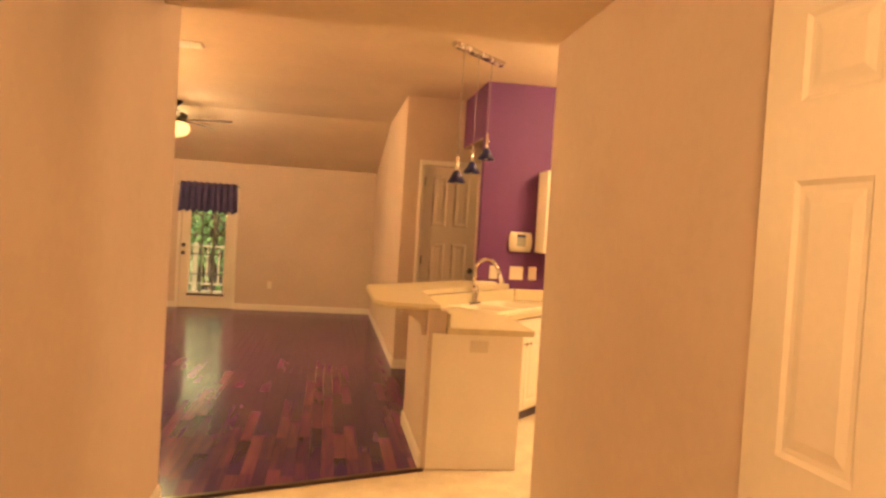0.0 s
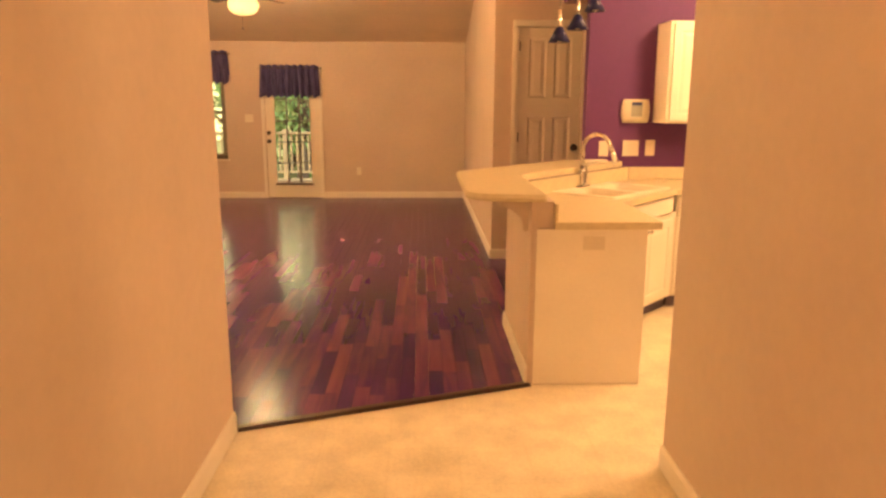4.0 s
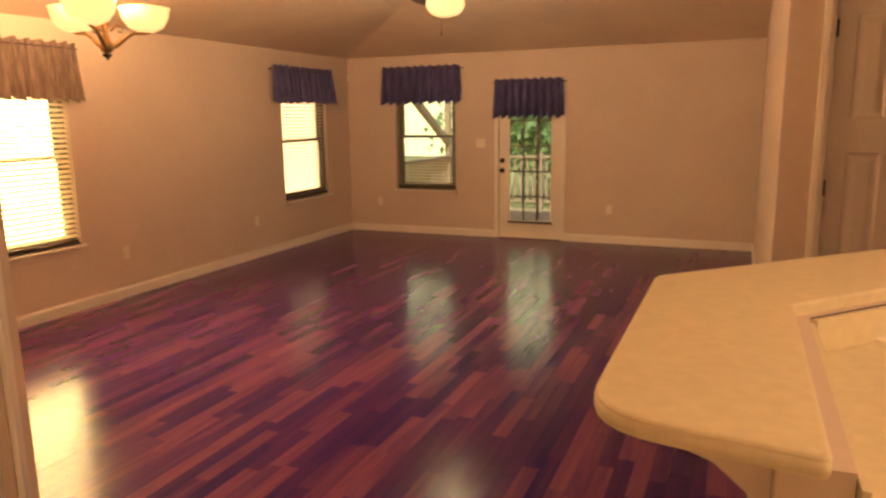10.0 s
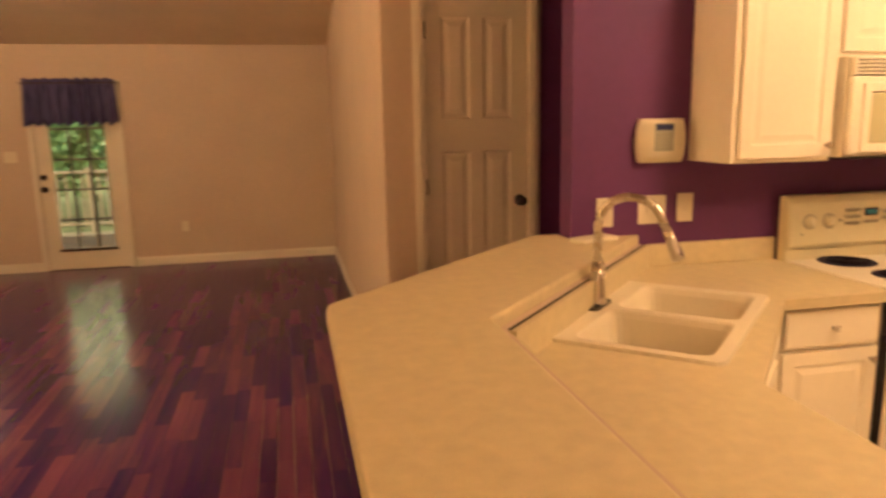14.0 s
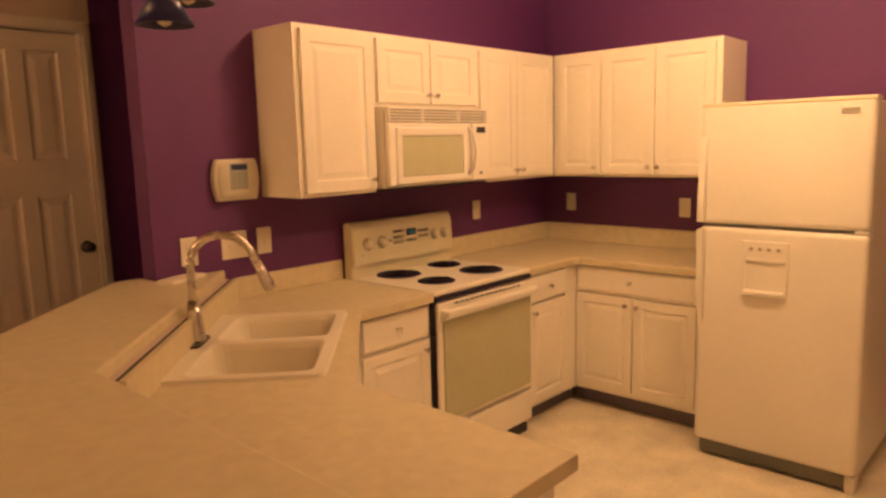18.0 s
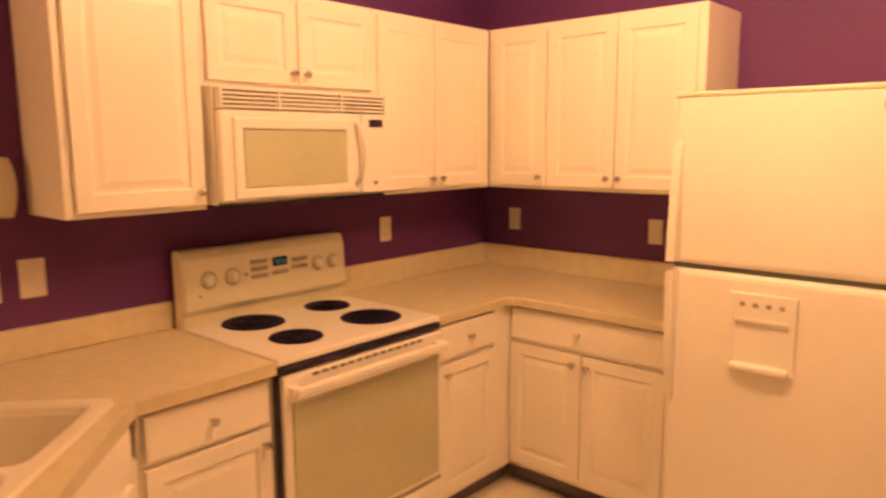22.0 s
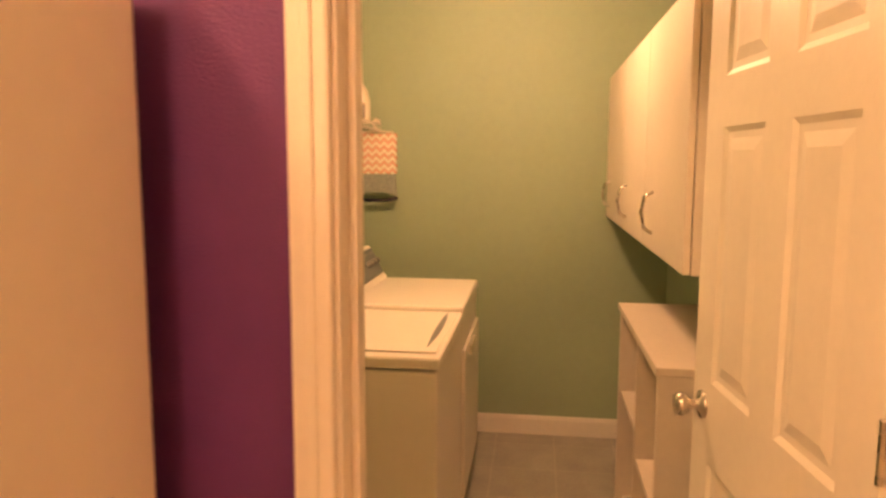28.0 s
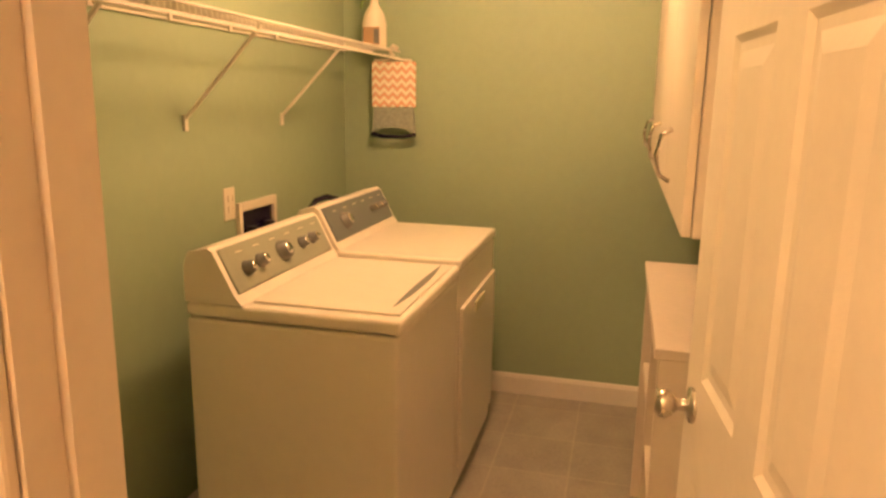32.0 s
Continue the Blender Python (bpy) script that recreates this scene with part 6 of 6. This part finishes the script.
mo.inputs[1].default_value = 0.020
cl.new(sm_.outputs["Value"], mo.inputs[0])
ml = cn.new("ShaderNodeMath")
ml.operation = "MULTIPLY"
ml.inputs[1].default_value = 50.0
cl.new(mo.outputs["Value"], ml.inputs[0])
cr_ = cn.new("ShaderNodeValToRGB")
cr_.color_ramp.interpolation = "CONSTANT"
ce = cr_.color_ramp.elements
ce[0].position, ce[0].color = 0.0, (0.72, 0.40, 0.28, 1)
ce[1].position, ce[1].color = 0.62, (0.84, 0.78, 0.66, 1)
cmid = ce.new(0.34)
cmid.color = (0.62, 0.55, 0.40, 1)
cl.new(ml.outputs["Value"], cr_.inputs["Fac"])
cl.new(cr_.outputs["Color"], cb_.inputs["Base Color"])
bm = bmesh.new()
box(bm, 6.895, 6.925, 4.890, 5.110, 1.425, 1.640, 0.008)
part("cloth", bm, CHEV, hb, "pale coral and cream chevron cloth")
bm = bmesh.new()
slab(bm, [(0.0, 0.0), (0.010, 0.125), (0.208, 0.125), (0.218, 0.0), (0.18, 0.02), (0.11, 0.03), (0.04, 0.02)], 0, 0.022)
turned(bm, Matrix.Translation((6.90, 4.891, 1.300)) @ Matrix(((0, 0, 1, 0), (1, 0, 0, 0), (0, 1, 0, 0), (0, 0, 0, 1))))
MESH = material("grey_mesh", (0.17, 0.20, 0.18), 0.4, 0.5, 60.0, 0.4, 200, second=(0.34, 0.38, 0.33))
part("mesh_pocket", bm, MESH, hb, "grey mesh pocket")
bm = bmesh.new()
tube(bm, [(6.91, 4.888, 1.296), (6.91, 4.95, 1.284), (6.91, 5.06, 1.284), (6.91, 5.112, 1.296)], 0.010, 8)
part("bottom_bar", bm, BLACK, hb, "dark bottom bar", True)
bm = bmesh.new()
tube(bm, [(6.91, 4.91, 1.645), (6.91, 5.005, 1.652), (6.91, 5.10, 1.645)], 0.006, 8)
tube(bm, [(6.91, 5.005, 1.650), (6.91, 5.005, 1.672), (6.91, 5.025, 1.695), (6.91, 5.005, 1.712), (6.91, 4.982, 1.700)], 0.010, 8)
part("hanger", bm, PLASTIC, hb, "white plastic hanger", True)

# wall cabinets and open shelf unit on the laundry's right
OAK = material("pale_laminate", (0.65, 0.59, 0.50), 0.42, 0.08, 3.0, 0.05, 80)
for k, (xa, xb) in enumerate(((4.985, 5.648), (5.650, 6.308), (6.310, 6.968))):
    lc = thing("laundry_cabinet", ((xa + xb) / 2, 3.62, 1.21), "pale laminate wall cabinet with an arched handle", "cabinet", "laundry wall cabinets")
    bm = bmesh.new()
    box(bm, xa, xb, 3.461, 3.765, 1.21, 1.925, 0.002, 1)
    part("body", bm, OAK, lc)
    bm = bmesh.new()
    box(bm, xa + 0.003, xb - 0.003, 3.767, 3.785, 1.212, 1.922, 0.003)
    dr = part("door", bm, OAK, lc)
    hx = xa + 0.48
    bm = bmesh.new()
    tube(bm, [(hx, 3.786, 1.27), (hx, 3.812, 1.285), (hx, 3.822, 1.335), (hx, 3.812, 1.385), (hx, 3.786, 1.40)], 0.006, 8)
    part("handle", bm, STEEL, dr, "", True)
su = thing("shelf_unit", (5.68, 3.63, 0), "pale laminate open shelf unit with a flat top", "shelf unit")
for name, b in (("top", (5.205, 6.16, 3.462, 3.800, 0.885, 0.910)), ("end_panel", (5.215, 5.24, 3.465, 3.79, 0.0, 0.884)), ("end_panel", (6.125, 6.15, 3.465, 3.79, 0.0, 0.884)), ("divider", (5.67, 5.69, 3.465, 3.785, 0.08, 0.884)), ("shelf", (5.241, 5.669, 3.47, 3.78, 0.42, 0.44)), ("shelf", (5.691, 6.124, 3.47, 3.78, 0.52, 0.54)), ("plinth", (5.241, 6.124, 3.48, 3.76, 0.0, 0.079)), ("back_panel", (5.241, 6.124, 3.4615, 3.4690, 0.08, 0.884))):
    bm = bmesh.new()
    box(bm, *b, 0.0015, 1)
    part(name, bm, OAK, su)


# ---- laminate floor ----
def low_edge(x):
    if x < -1.72:
        return 4.90
    if x < -1.09:
        return 4.19 + (-1.05 - x) * 1.097
    if x < 0.42:
        return 4.214 + (x + 1.09) * 0.3468
    return 5.78 + (x - 0.42) * 1.22 if x < 1.16 else 6.93


structure("floor_living", [(-4.84, -1.30, 4.90, 12.36, -0.08, -0.0035), (-1.74, -1.30, 4.45, 4.90, -0.08, -0.0035), (-1.30, 0.53, 8.01, 12.36, -0.08, -0.0035)], TOE, "underlay of the laminate floor", "floor")
fl = tagged(new("floor_laminate"), "glossy red-brown laminate strip floor", "floor", kind="structure")
rnd = random.Random(5)
W = 0.080
near, far = [], []
x = -4.84
while x < 1.27:
    x1 = min(x + W, 1.28)
    c = (x + x1) / 2
    y, end = low_edge(c), (12.36 if c < 0.53 else 7.89)
    first = True
    while y < end - 0.01:
        L = rnd.choice((0.44, 0.54, 0.65, 0.77, 0.90)) * (rnd.uniform(0.3, 1.0) if first else 1.0)
        first = False
        y1 = min(y + L, end)
        (near if (4.1 < y < 6.5 and -1.35 < c < 0.6) or (4.9 < y < 6.2 and -2.5 < c <= -1.35) else far).append((x, x1, y, y1))
        y = y1
    x += W
far += near[300:]
near = near[:300]
G = 0.0007


def strip_mesh(L):
    bm = bmesh.new()
    box(bm, 0, W, 0, L, -0.0034, 0.006)
    tops = [e for e in bm.edges if all(v.co.z > 0 for v in e.verts)]
    bmesh.ops.bevel(bm, geom=tops, offset=0.0004, segments=1, affect="EDGES")
    me = bpy.data.meshes.new("strip")
    bm.to_mesh(me)
    bm.free()
    me.materials.append(PLANK)
    return me


cache = {}
for (xa, xb, ya, yb) in near:
    key = round((yb - ya) / 0.01)
    if key not in cache:
        cache[key] = strip_mesh(key * 0.01 if key else 0.01)
    ob = new("strip", cache[key])
    ob.location = (xa, ya, 0)
    ob.scale = ((xb - xa) / W - 0.006, (yb - ya) / max(key * 0.01, 0.01) - 0.002, 1)
    ob.parent = fl
verts, faces = [], []
for (xa, xb, ya, yb) in far:
    i = len(verts)
    a, b, c_, d = xa + G, xb - G, ya + G, yb - G
    k = 0.0004
    verts += [(a, c_, -0.0034), (b, c_, -0.0034), (b, d, -0.0034), (a, d, -0.0034), (a, c_, 0.0056), (b, c_, 0.0056), (b, d, 0.0056), (a, d, 0.0056), (a + k, c_ + k, 0.006), (b - k, c_ + k, 0.006), (b - k, d - k, 0.006), (a + k, d - k, 0.006)]
    for lo, hi in ((0, 4), (4, 8)):
        for q in range(4):
            r = (q + 1) % 4
            faces.append((i + lo + q, i + lo + r, i + hi + r, i + hi + q))
    faces.append((i + 8, i + 9, i + 10, i + 11))
me = bpy.data.meshes.new("strips")
me.from_pydata(verts, [], faces)
me.materials.append(PLANKREST)
ob = tagged(new("strips", me), kind="stuff")
ob.parent = fl

ts = Vector((0.432, 4.742, 0)) - Vector((-1.045, 4.230, 0))
bm = bmesh.new()
slab(bm, [(0, -0.026), (ts.length, -0.026), (ts.length, 0.026), (0, 0.026)], -0.003, 0.013)
bmesh.ops.bevel(bm, geom=[e for e in bm.edges if all(v.co.z > 0 for v in e.verts)], offset=0.007, segments=2, affect="EDGES")
turned(bm, Matrix.Translation((-1.045, 4.230, 0)) @ Matrix.Rotation(math.atan2(ts.y, ts.x), 4, "Z"))
tagged(part("trim_transition", bm, DARKWOOD, None), "dark wooden transition strip between vinyl and laminate", "trim", kind="structure")
